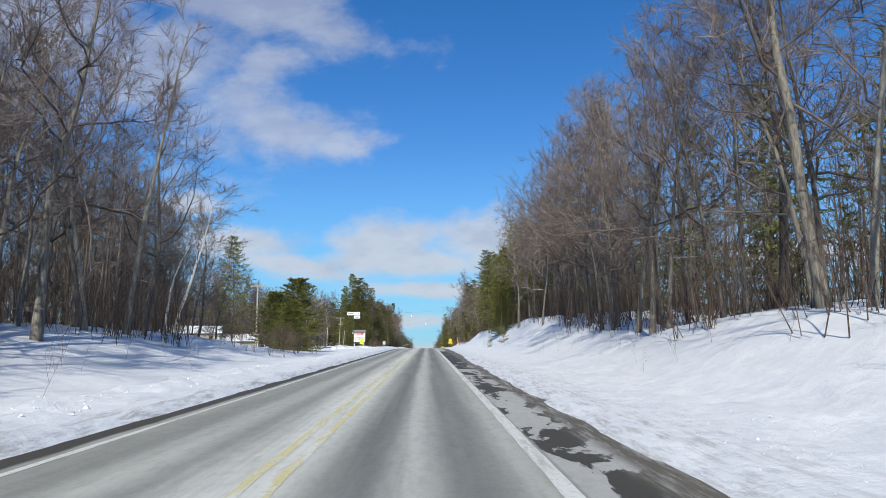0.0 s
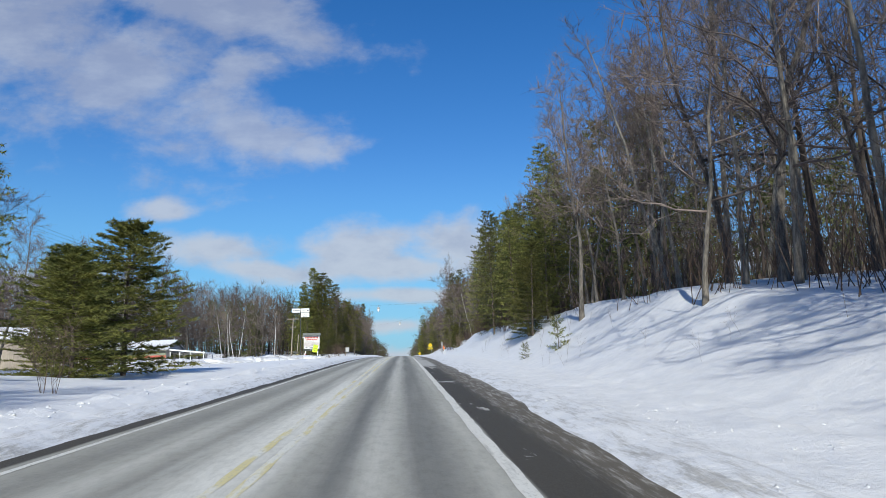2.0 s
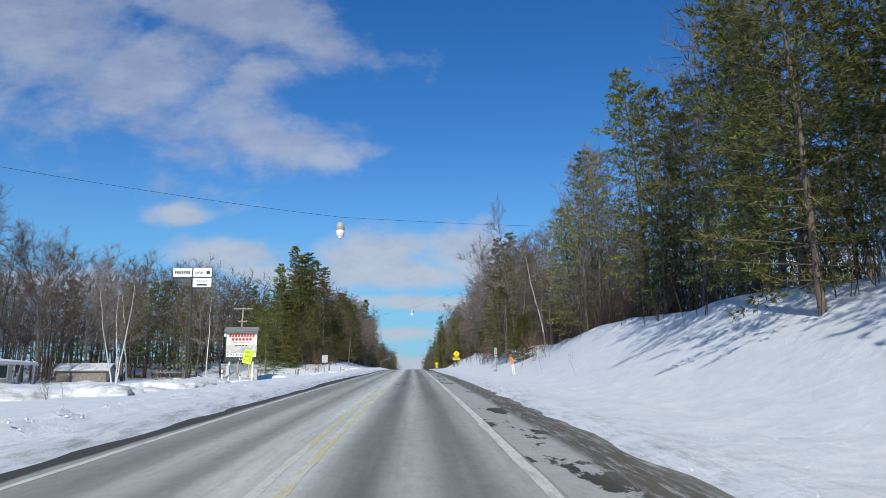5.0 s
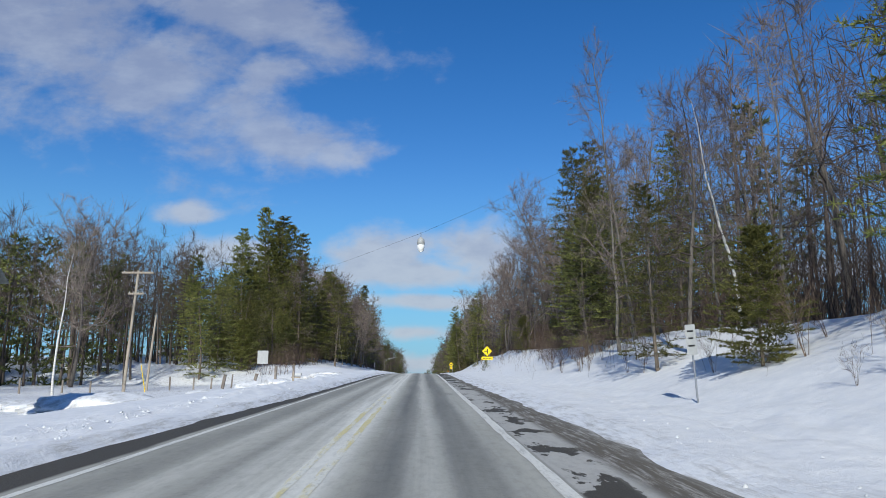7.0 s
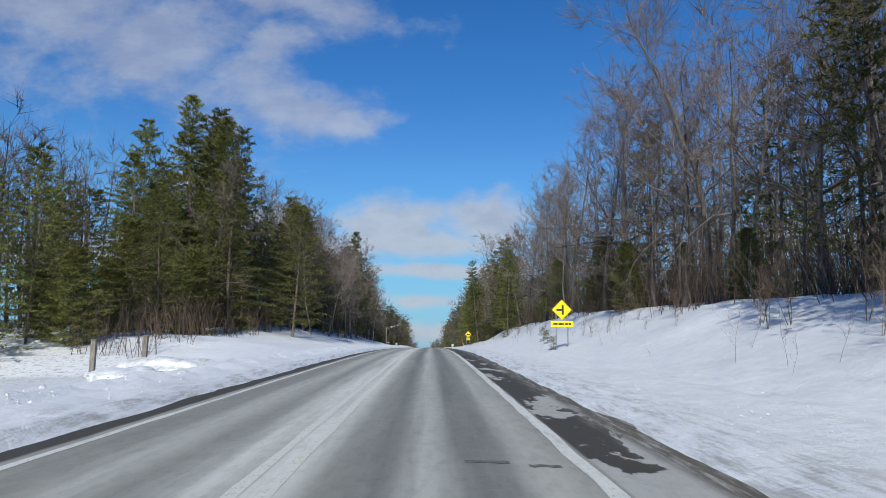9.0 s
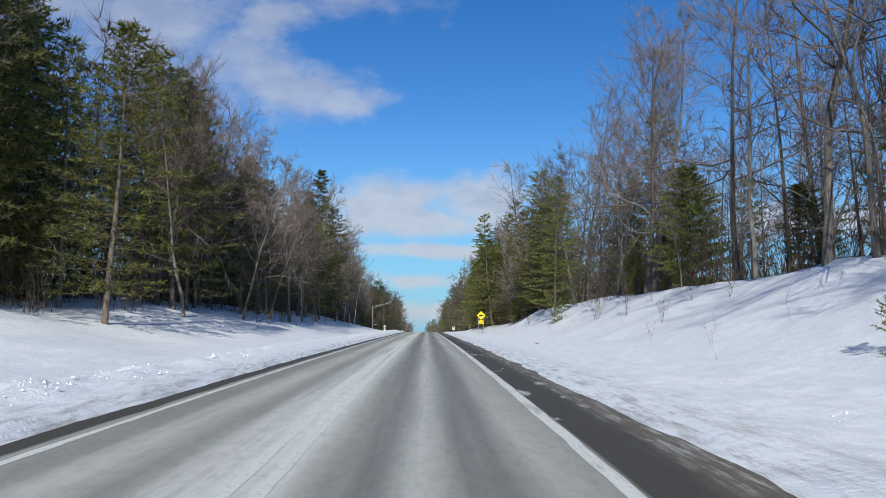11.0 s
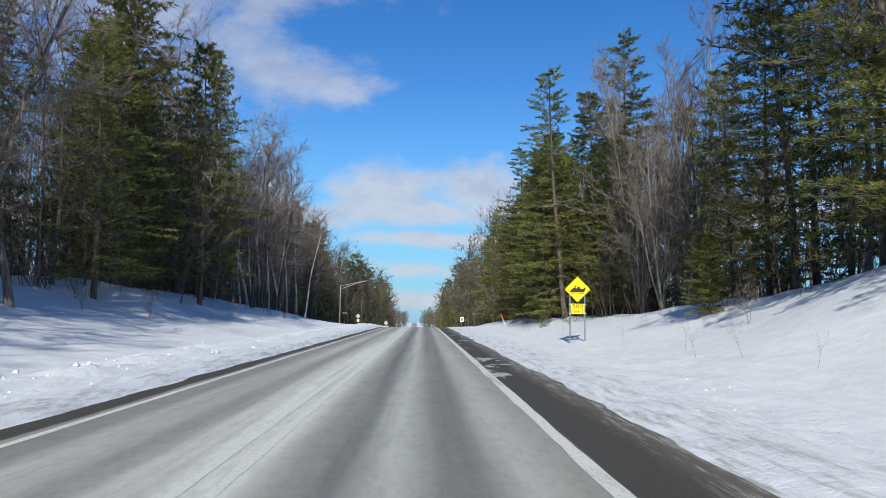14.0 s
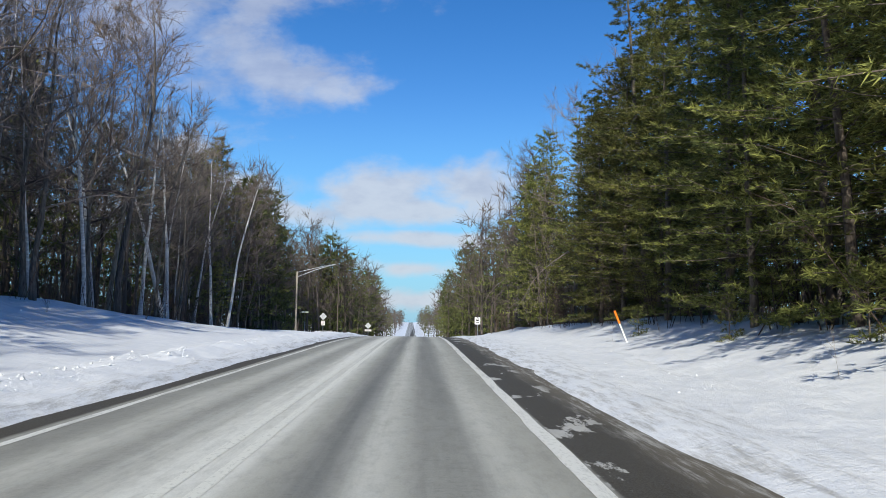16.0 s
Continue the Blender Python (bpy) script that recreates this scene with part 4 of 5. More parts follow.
def brush(name, places, label, material, tall=(1.2, 4.0)):
    """Thickets of thin stems, joined: nobody could count them."""
    r = np.random.RandomState(8)
    H = Heap()
    tri = []
    for x, y in places:
        x += float(veer(y))
        at = np.array([x, y, float(ground_z(x, y)) - 0.1])
        for _ in range(r.randint(3, 7)):
            h = r.uniform(*tall)
            d = unit(np.array([r.normal(0, 0.25), r.normal(0, 0.25), 1.0]))
            q = at + np.array([r.normal(0, 0.35), r.normal(0, 0.35), 0])
            p2 = q + d * h * 0.55
            p3 = p2 + unit(d + r.normal(0, 0.25, 3)) * h * 0.45
            H.tube(np.array([q, p2, p3]), np.array([0.016, 0.010, 0.003]) * (0.6 + h * 0.2), 3)
            n = 7
            t = r.uniform(0.25, 1.0, n)
            a = q + (p3 - q) * t[:, None]
            dr = d + r.normal(0, 0.55, (n, 3))
            dr /= np.linalg.norm(dr, axis=1, keepdims=True)
            wv = np.cross(dr, r.normal(0, 1, (n, 3)))
            wv *= 0.0045 * (0.7 + 0.35 * h) / (np.linalg.norm(wv, axis=1, keepdims=True) + 1e-9)
            tri.append(np.stack([a + wv, a - wv, a + dr * h * r.uniform(0.15, 0.45, (n, 1))], 1).reshape(-1, 3))
    v, f = H.arrays()
    tv = np.concatenate(tri)
    me = mesh_np(name, np.concatenate([v, tv]), np.concatenate([f, np.arange(len(tv)).reshape(-1, 3) + len(v)]), material, False)
    return tagged(new(name, me), label, "brush", kind="stuff")


def thicket(seed, side, y0, y1, x0, x1, count):
    r = random.Random(seed)
    out = []
    for _ in range(count):
        y = r.uniform(y0, y1)
        edge, _ = bank_of(R_BANK if side > 0 else L_BANK, y)
        out.append((side * (float(edge) + r.uniform(x0, x1)), y))
    return out


brush("underbrush_east", thicket(1, 1, 8, 440, -0.8, 6, 1000) + thicket(2, 1, 8, 440, 4, 22, 700) + thicket(31, 1, 138, 262, -0.3, 8, 520), "brown leafless underbrush along the forest edge", STEM)
brush("underbrush_west", thicket(3, -1, 10, 48, -0.5, 12, 220) + thicket(4, -1, 240, 440, 0, 7, 480) + thicket(5, -1, 286, 440, 4, 22, 400)
      + [(-r0.uniform(44, 60), r0.uniform(130, 230)) for _ in range(120)], "brown leafless underbrush along the forest edge", STEM)
brush("saplings_east", thicket(21, 1, 0, 440, 10, 36, 620), "dense grey-brown saplings deep in the woods", WOODS_TWIG, (3.5, 8.5))
brush("saplings_west", thicket(22, -1, 270, 440, 9, 34, 330) + thicket(23, -1, 0, 60, 9, 40, 190), "dense grey-brown saplings deep in the woods", WOODS_TWIG, (3.5, 8.5))

# ================= road signs, poles, buildings =================
YELLOW = surface("yellow_sign_sheeting", (0.86, 0.60, 0.004), (0.92, 0.68, 0.01), 2.0, 0.4, own=0.02)
BLACK = surface("black_paint", (0.018, 0.018, 0.018), (0.03, 0.03, 0.03), 8.0, 0.5)
WHITE = surface("white_paint", (0.70, 0.70, 0.68), (0.82, 0.82, 0.80), 3.0, 0.55, 0.1)
STEEL = surface("galvanised_steel", (0.42, 0.43, 0.44), (0.58, 0.59, 0.60), 9.0, 0.42, metal=0.7)
SIGN_BACK = surface("bare_sign_aluminium", (0.33, 0.335, 0.33), (0.42, 0.425, 0.415), 4.0, 0.6, metal=0.1)
POLE = surface("weathered_pole_wood", (0.24, 0.20, 0.155), (0.42, 0.37, 0.30), 3.0, 0.9, 0.4, 20.0, (4, 4, 0.3))
GREY_WOOD = surface("grey_old_timber", (0.12, 0.10, 0.085), (0.27, 0.235, 0.20), 4.0, 0.9, 0.6, 24.0, (4, 4, 0.4), own=0.2)
ORANGE = surface("orange_marker", (0.80, 0.17, 0.012), (0.88, 0.23, 0.02), 6.0, 0.45)
LIME = surface("fluorescent_card", (0.55, 0.80, 0.03), (0.66, 0.90, 0.06), 2.0, 0.7)
BOARD = surface("faded_white_board", (0.50, 0.48, 0.44), (0.74, 0.73, 0.70), 1.3, 0.8, 0.1, 9.0, (1, 1, 0.4))
BOARD_LOW = surface("peeling_board", (0.36, 0.33, 0.31), (0.62, 0.57, 0.52), 2.2, 0.85, 0.2, 9.0)
RED = surface("faded_red_paint", (0.36, 0.035, 0.035), (0.50, 0.075, 0.06), 5.0, 0.7)
SHINGLE = surface("grey_green_shingles", (0.12, 0.13, 0.115), (0.22, 0.23, 0.21), 6.0, 0.9, 0.4, 30.0)
CREAM = surface("cream_siding", (0.46, 0.42, 0.33), (0.60, 0.56, 0.46), 1.5, 0.8, 0.1, 14.0, (1, 1, 6))
GREY_WALL = surface("grey_siding", (0.30, 0.29, 0.285), (0.40, 0.385, 0.37), 1.5, 0.8, 0.1, 14.0, (1, 1, 6))
BAND_RED = surface("red_wall_band", (0.42, 0.09, 0.06), (0.52, 0.14, 0.10), 2.0, 0.8)
GREEN_BAND = surface("green_wall_band", (0.16, 0.19, 0.13), (0.25, 0.28, 0.20), 2.0, 0.8)
BARN_RED = surface("dark_red_cabin_wall", (0.13, 0.03, 0.025), (0.20, 0.05, 0.04), 3.0, 0.85, 0.2)
DARK_BOX = surface("dark_lamp_box", (0.03, 0.035, 0.03), (0.06, 0.065, 0.055), 5.0, 0.6)
WIRE = surface("black_cable", (0.02, 0.02, 0.022), (0.035, 0.035, 0.04), 8.0, 0.5)


def glass():
    m, n, p = matter("window_glass")
    p.inputs["Base Color"].default_value = (0.03, 0.035, 0.04, 1)
    p.inputs["Roughness"].default_value = 0.08
    p.inputs["Specular IOR Level"].default_value = 0.8
    return m


GLASS = glass()


def root(name, x, y, z=None, turn=0.0, label="", category="", group=""):
    ob = new(name)
    x += float(veer(y))
    ob.matrix_basis = pose(x, y, float(ground_z(x, y)) if z is None else z, 0, 0, turn)
    return tagged(ob, label, category, group)


def done(bm, name, material, parent, label="", smooth=False):
    me = bpy.data.meshes.new(name)
    bmesh.ops.recalc_face_normals(bm, faces=bm.faces)
    bm.to_mesh(me)
    bm.free()
    if smooth:
        me.polygons.foreach_set("use_smooth", np.ones(len(me.polygons), bool))
    me.materials.append(material)
    return part(name, me, parent, label)


def block(name, parent, size, at, material, bevel=0.006, rot=(0, 0, 0), label=""):
    """A box with softened edges; at is its middle."""
    bm = bmesh.new()
    bmesh.ops.create_cube(bm, size=1, matrix=Matrix.Diagonal((*size, 1)))
    if bevel:
        bmesh.ops.bevel(bm, geom=list(bm.edges), offset=bevel, segments=1, affect="EDGES")
    bmesh.ops.transform(bm, matrix=pose(*at, *rot), verts=bm.verts)
    return done(bm, name, material, parent, label)


def rod(name, parent, pts, rad, material, sides=8, label=""):
    """A round bar through the points; rad one number or one for each point."""
    pts = np.asarray(pts, float)
    rad = np.full(len(pts), rad) if np.isscalar(rad) else np.asarray(rad, float)
    V, F = [], []
    tube(V, F, pts, rad, sides)
    v, f = np.concatenate(V), np.concatenate(F)
    n = len(v)
    caps = [[i, (i + 1) % sides, n] for i in range(sides)] + [[n - sides + i, n - sides + (i + 1) % sides, n + 1] for i in range(sides)]
    v = np.concatenate([v, pts[:1], pts[-1:]])
    return part(name, mesh_np(name, v, np.concatenate([f, np.array(caps)]), material), parent, label)


def slab(name, parent, outline, thick, at, material, label=""):
    """A flat plate: outline in x and z, thickness along y, front face at at's y."""
    bm = bmesh.new()
    front = [bm.verts.new((at[0] + x, at[1], at[2] + z)) for x, z in outline]
    back = [bm.verts.new((at[0] + x, at[1] + thick, at[2] + z)) for x, z in outline]
    bm.faces.new(front)
    bm.faces.new(back[::-1])
    for i in range(len(front)):
        j = (i + 1) % len(front)
        bm.faces.new((front[i], front[j], back[j], back[i]))
    return done(bm, name, material, parent, label)


def rounded(points, r, n=4):
    """The outline with its corners rounded."""
    out = []
    k = len(points)
    for i, p in enumerate(points):
        p = Vector(p)
        a, b = (Vector(points[i - 1]) - p).normalized() * r, (Vector(points[(i + 1) % k]) - p).normalized() * r
        for s in range(n + 1):
            t = s / n
            out.append(tuple((p + a) * (1 - t) ** 2 + p * 2 * t * (1 - t) + (p + b) * t ** 2))
    return out


def rect(w, h):
    return [(-w / 2, -h / 2), (w / 2, -h / 2), (w / 2, h / 2), (-w / 2, h / 2)]


def letters(name, parent, text, size, at, material, width=0.0, turn=0.0, bold=0.0):
    """Raised lettering facing the road."""
    cu = bpy.data.curves.new("text", "FONT")
    cu.body, cu.size, cu.extrude, cu.align_x, cu.align_y = text, size, 0.004, "CENTER", "CENTER"
    cu.offset, cu.resolution_u = bold, 3
    tmp = bpy.data.objects.new("text", cu)
    scene.collection.objects.link(tmp)
    me = bpy.data.meshes.new_from_object(tmp.evaluated_get(bpy.context.evaluated_depsgraph_get()))
    bpy.data.objects.remove(tmp)
    xs = [v.co.x for v in me.vertices]
    s = width / (max(xs) - min(xs)) if width else 1.0
    me.transform(pose(*at, 90, turn, 0) @ Matrix.Diagonal((s, 1, 1, 1)))
    me.materials.clear()
    me.materials.append(material)
    return part(name, me, parent)


def warning_sign(x, y, base, symbol, plate_size, words, label):
    """A yellow diamond with a plate below, on two steel posts; base: height of the ground at the foot."""
    s = root("warning_sign", x, y, base, 0, label, "road sign")
    half = 0.645
    mid = 3.05
    for dx in (-0.36, 0.36):
        rod("post", s, [(dx, 0.05, -0.5), (dx, 0.05, mid - 0.12)], 0.035, STEEL, 6)
    d = [(0, -half), (half, 0), (0, half), (-half, 0)]
    face = slab("diamond_panel", s, rounded(d, 0.06), 0.004, (0, 0, mid), YELLOW)
    inner = rounded([(a * 0.955, b * 0.955) for a, b in d], 0.05)
    outer = rounded([(a * 0.985, b * 0.985) for a, b in d], 0.055)
    bm = bmesh.new()
    va = [bm.verts.new((a, -0.003, mid + b)) for a, b in inner]
    vb = [bm.verts.new((a, -0.003, mid + b)) for a, b in outer]
    for i in range(len(va)):
        j = (i + 1) % len(va)
        bm.faces.new((va[i], va[j], vb[j], vb[i]))
    done(bm, "border", BLACK, face)
    symbol(face, mid)
    w, h = plate_size
    low = mid - half - 0.05 - h / 2
    for z in (low + h / 2 - 0.04, low - h / 2 + 0.03):
        block("crossbar", s, (0.86, 0.03, 0.04), (0, 0.03, z), STEEL, 0.004)
    plate = slab("plate", s, rounded(rect(w, h), 0.03), 0.004, (0, 0, low), YELLOW)
    words(plate, low)
    return s


def side_road(face, mid):
    block("symbol", face, (0.12, 0.006, 0.62), (0.06, -0.004, mid), BLACK, 0)
    block("symbol", face, (0.34, 0.006, 0.12), (-0.17, -0.004, mid - 0.01), BLACK, 0)


def sled(face, mid):
    body = [(-0.36, -0.10), (-0.32, 0.0), (-0.22, 0.08), (-0.12, 0.12), (-0.06, 0.05), (0.02, 0.16), (0.08, 0.16), (0.14, 0.06), (0.28, 0.05), (0.36, 0.13), (0.40, 0.10), (0.36, -0.05), (0.30, -0.12), (-0.20, -0.13)]
    slab("symbol", face, body, 0.003, (0, -0.005, mid - 0.02), BLACK)
    slab("symbol", face, [(-0.42, -0.02), (-0.38, -0.03), (-0.28, -0.15), (-0.10, -0.16), (-0.10, -0.185), (-0.30, -0.18)], 0.003, (0, -0.005, mid - 0.02), BLACK)
    slab("symbol", face, [(-0.02, -0.16), (0.34, -0.16), (0.34, -0.18), (-0.02, -0.18)], 0.003, (0, -0.005, mid - 0.02), BLACK)
    slab("symbol", face, [(-0.16, 0.09), (-0.10, 0.22), (-0.06, 0.22), (-0.10, 0.08)], 0.003, (0, -0.005, mid - 0.02), BLACK)


def street_bars(plate, low):
    for x0, w in ((-0.5, 0.28), (-0.16, 0.34), (0.24, 0.2), (0.48, 0.16)):
        block("lettering", plate, (w, 0.004, 0.11), (x0 + w / 2 - 0.06, -0.003, low), BLACK, 0)


def feet(plate, low):
    letters("lettering", plate, "500", 0.24, (0, -0.004, low + 0.13), BLACK, 0.50)
    letters("lettering", plate, "FEET", 0.24, (0, -0.004, low - 0.13), BLACK, 0.60)


warning_sign(7.98, 240.4, 7.19, side_road, (1.42, 0.38), street_bars, "yellow diamond side road sign with a name plate on two posts")
warning_sign(6.88, 342.2, 7.5, sled, (0.66, 0.50), feet, "yellow diamond snowmobile sign with a distance plate below")


def post_sign(name, x, y, w, h, top, front, label, post=STEEL, base=None, bars=(), turn=0.0, cat="road sign", lean=0.0):
    s = root(name, x, y, base, turn, label, cat)
    s.matrix_basis = s.matrix_basis @ pose(0, 0, 0, 0, lean, 0)
    rod("post", s, [(0, 0.03, -0.5), (0, 0.03, top)], 0.03, post, 6)
    face = slab("panel", s, rounded(rect(w, h), 0.03), 0.004, (0, 0, top - h / 2), front)
    for z, bw, bh in bars:
        block("lettering", face, (bw, 0.004, bh), (0, -0.003, top - h / 2 + z), BLACK, 0)
    return s


post_sign("traffic_sign", -12.55, 205.8, 0.82, 1.02, 3.1, SIGN_BACK, "unpainted grey back of a traffic sign on a steel post", base=5.8)
post_sign("notice_sign", 7.5, 170.4, 0.28, 0.85, 2.25, SIGN_BACK, "narrow weathered notice sign leaning on a thin post", base=6.05, bars=((0.24, 0.17, 0.05), (0.04, 0.13, 0.05), (-0.17, 0.17, 0.05)), lean=-2.5, turn=-35)
post_sign("route_sign", 6.3, 435, 0.66, 0.84, 2.3, WHITE, "white road sign with dark lettering on a post", bars=((0.22, 0.4, 0.1), (0.03, 0.4, 0.14), (-0.22, 0.46, 0.1)), turn=0)


def diamond_back(x, y, top, half, lower, label):
    """The bare back of a diamond sign on its post, with a plate below."""
    s = root("traffic_sign", x, y, None, 0, label, "road sign")
    rod("post", s, [(0, -0.04, -0.5), (0, -0.04, top - half)], 0.03, STEEL, 6)
    slab("panel", s, rounded([(0, -half), (half, 0), (0, half), (-half, 0)], 0.05), 0.004, (0, 0, top - half), SIGN_BACK)
    slab("plate", s, rounded(rect(*lower), 0.03), 0.004, (0, 0, top - 2 * half - 0.08 - lower[1] / 2), BOARD_LOW)


diamond_back(-8.2, 465, 2.6, 0.52, (1.1, 0.3), "grey back of a diamond sign beyond the crest")
diamond_back(-12.9, 442, 2.9, 0.48, (0.5, 0.6), "grey back of a diamond sign beside the side road")
name_post = root("street_name_sign", -15.8, 446, None, 0, "dark green street name sign on a thin post", "street sign")
rod("post", name_post, [(0, 0, -0.4), (0, 0, 2.9)], 0.03, STEEL, 6)
blade = block("blade", name_post, (1.0, 0.02, 0.22), (0, 0, 2.98), GREEN_BAND, 0.004)
block("lettering", blade, (0.7, 0.006, 0.09), (0, -0.013, 2.98), WHITE, 0)


def marker(x, y, base, lean, label):
    s = root("snow_marker", x, y, base, 0, label, "marker post")
    s.matrix_basis = s.matrix_basis @ pose(0, 0, 0, 3, lean, 0)
    rod("stake", s, [(0, 0, -0.4), (0, 0, 0.95)], 0.035, WHITE, 8)
    rod("sleeve", s, [(0, 0, 0.78), (0, 0, 1.32)], 0.045, ORANGE, 8, "bright orange sleeve")


marker(7.2, 156.5, None, -11, "leaning white snow marker with an orange sleeve")
marker(7.02, 156.2, None, -8, "leaning white snow marker with an orange sleeve")
marker(7.45, 378.8, None, -22, "leaning white snow marker with an orange sleeve")


def utility_pole(x, y, top, arms, label, lean=0.0, r=0.15):
    z = float(ground_z(x, y))
    s = root("utility_pole", x, y, z, 0, label, "utility pole")
    h = top - z
    rod("shaft", s, [(0, 0, -0.6), (lean * 0.5, 0, h * 0.5), (lean, 0, h)], [r, r * 0.85, r * 0.65], POLE, 10)
    for dz, w in arms:
        a = block("crossarm", s, (w, 0.12, 0.17), (lean, -0.14, h - dz), POLE, 0.01)
        for dx in (-0.42, -0.15, 0.15, 0.42):
            rod("insulator", a, [(lean + dx * w, -0.14, h - dz + 0.06), (lean + dx * w, -0.14, h - dz + 0.2)], [0.04, 0.03], SIGN_BACK, 6)
    return s


utility_pole(-29.0, 71, 15.6, ((0.5, 2.2),), "tall wooden utility pole with a crossarm at the wood's edge")
utility_pole(-27.4, 113.4, 14.9, ((0.35, 2.3),), "tall wooden utility pole with a crossarm")
utility_pole(-27.0, 215.3, 16.6, ((0.25, 2.9), (2.2, 1.4)), "tall wooden utility pole with two crossarms beside the fence", 0.5)
utility_pole(-26.0, 217.9, 12.9, (), "shorter bare wooden pole beside the utility pole", 0.45, 0.12)
utility_pole(14.6, 166, 17.2, (), "wooden pole among the trees that holds a cable")


def cable(name, pts, sag, label, r=0.008):
    """A hanging wire through its end points."""
    a, b = np.array(pts[0], float), np.array(pts[-1], float)
    t = np.linspace(0, 1, 17)
    p = a + (b - a) * t[:, None]
    p[:, 2] -= sag * 4 * t * (1 - t)
    V, F = [], []
    tube(V, F, p, np.full(17, r), 4)
    return tagged(new(name, mesh_np(name, np.concatenate(V), np.concatenate(F), WIRE)), label, "cable")


for dx in (-1.2, -0.5, 0.5, 1.2):
    cable("power_line", [(-29.0 + dx, 71, 15.3), (-27.4 + dx, 113.4, 14.7)], 0.5, "thin black power line between wooden poles")
    cable("power_line", [(-27.4 + dx, 113.4, 14.7), (-26.5 + dx, 215.3, 16.5)], 1.6, "thin black power line between wooden poles")
cable("phone_line", [(-27.4, 113.4, 11.5), (-26.6, 215.3, 14.2)], 1.5, "thin black cable between wooden poles")
cable("phone_line", [(-25.6, 217.9, 12.7), (-21.0, 300, 16.5)], 1.5, "thin black cable leading into the pines")
cable("span_wire", [(-25.6, 217.9, 12.8), (-0.25, 180.3, 12.95)], 0.5, "thin cable across the road holding a beacon", 0.0055)
cable("span_wire", [(-0.25, 180.3, 12.95), (14.6, 166, 17.1)], 0.15, "thin cable across the road holding a beacon", 0.0055)
cable("span_wire", [(-27.4, 113.4, 12.6), (-2.8, 132.5, 11.6)], 0.6, "thin cable across the road holding a beacon", 0.0055)
cable("span_wire", [(-2.8, 132.5, 11.6), (15.4, 144.5, 13.9)], 0.15, "thin cable across the road holding a beacon", 0.0055)
utility_pole(15.4, 144.5, 14.1, (), "wooden pole among the trees that holds a cable")
for x, y, z in ((-0.25, 180.3, 12.75), (-2.8, 132.5, 11.4)):
    beacon = root("hanging_beacon", x, y, z, 0, "grey hanging road beacon with a clear bowl", "beacon", "hanging beacons")
    rod("hanger", beacon, [(0, 0, 0.02), (0, 0, 0.24)], 0.015, STEEL, 6)
    rod("housing", beacon, [(0, 0, -0.32), (0, 0, -0.28), (0, 0, -0.08), (0, 0, 0.02)], [0.13, 0.17, 0.15, 0.05], SIGN_BACK, 12)
    rod("bowl", beacon, [(0, 0, -0.62), (0, 0, -0.56), (0, 0, -0.42), (0, 0, -0.32)], [0.05, 0.12, 0.16, 0.15], WHITE, 12, "milky bowl")

guy = root("guy_wire", -24.6, 214.2, None, 0, "guy wire of a utility pole with a yellow guard", "guy wire")
rod("wire", guy, [(0, 0, 0), (-2.2, 0.6, 8.5)], 0.012, WIRE, 4)
rod("guard", guy, [(0, 0, -0.1), (-0.62, 0.17, 2.4)], 0.035, YELLOW, 6, "bright yellow plastic guard")

# the lounge's billboard
bill = root("billboard", -16.9, 175.9, 5.1, 0, "weathered white roadside billboard under a small shingle roof", "billboard")
for dx in (-1.12, 1.14):
    block("post", bill, (0.15, 0.15, 4.6), (dx, 0.1, 2.0), WHITE, 0.012, (0, 0.8 if dx > 0 else 0, 0))
panel = block("panel", bill, (2.96, 0.10, 1.95), (0, 0, 4.05), BOARD, 0.008)
low = block("lower_panel", bill, (2.92, 0.012, 0.72), (0, -0.057, 3.42), BOARD_LOW, 0, label="peeling grey lower part")
row = block("letter_board", bill, (2.9, 0.10, 0.40), (0, 0, 2.84), WHITE, 0.006)
letters("lettering", row, "FRI-FISH", 0.30, (-0.45, -0.056, 2.84), BLACK, 1.75)
dark = block("lamp_box", bill, (2.9, 0.16, 0.42), (-0.1, 0, 2.40), DARK_BOX, 0.01)
letters("lettering", dark, "12 12", 0.28, (0.25, -0.086, 2.44), WHITE, 0.9)
for z, w, h, sh in ((4.72, 2.5, 0.34, 0.06), (4.33, 2.0, 0.24, 0.0)):
    k = 9 if w > 2.2 else 6
    for i in range(k):
        block("name_shape", panel, (w / k * 0.74, 0.012, h), (-w / 2 + (i + 0.5) * w / k, -0.057, z), RED, 0, (0, 10, 0))
letters("lettering", panel, "SPIRITS & FOOD", 0.17, (0, -0.058, 4.03), BLACK, 1.6)
for i in range(4):
    block("lettering", low, (0.22, 0.01, 0.09), (-0.5 + i * 0.32, -0.068, 3.72), BLACK, 0)
roof = block("roof", bill, (3.3, 0.75, 0.06), (0, -0.2, 5.30), SHINGLE, 0.01, (38, 0, 0))
block("roof", bill, (3.3, 0.75, 0.06), (0, 0.32, 5.30), SHINGLE, 0.01, (-38, 0, 0))
block("fascia", bill, (3.1, 0.08, 0.16), (0, 0.0, 5.10), WHITE, 0.006)
lamp = rod("lamp", bill, [(-1.58, -0.1, 4.6), (-1.58, -0.1, 4.85), (-1.58, -0.1, 5.0)], [0.13, 0.12, 0.06], WHITE, 10)
box = block("meter_box", bill, (0.32, 0.2, 1.0), (-1.2, -0.1, 1.35), BOARD_LOW, 0.02)
cabinet = root("utility_box", -15.25, 175.2, None, 0, "grey metal utility cabinet beside the billboard", "utility box")
block("cabinet", cabinet, (0.32, 0.3, 1.35), (0, 0, 0.55), SIGN_BACK, 0.02)
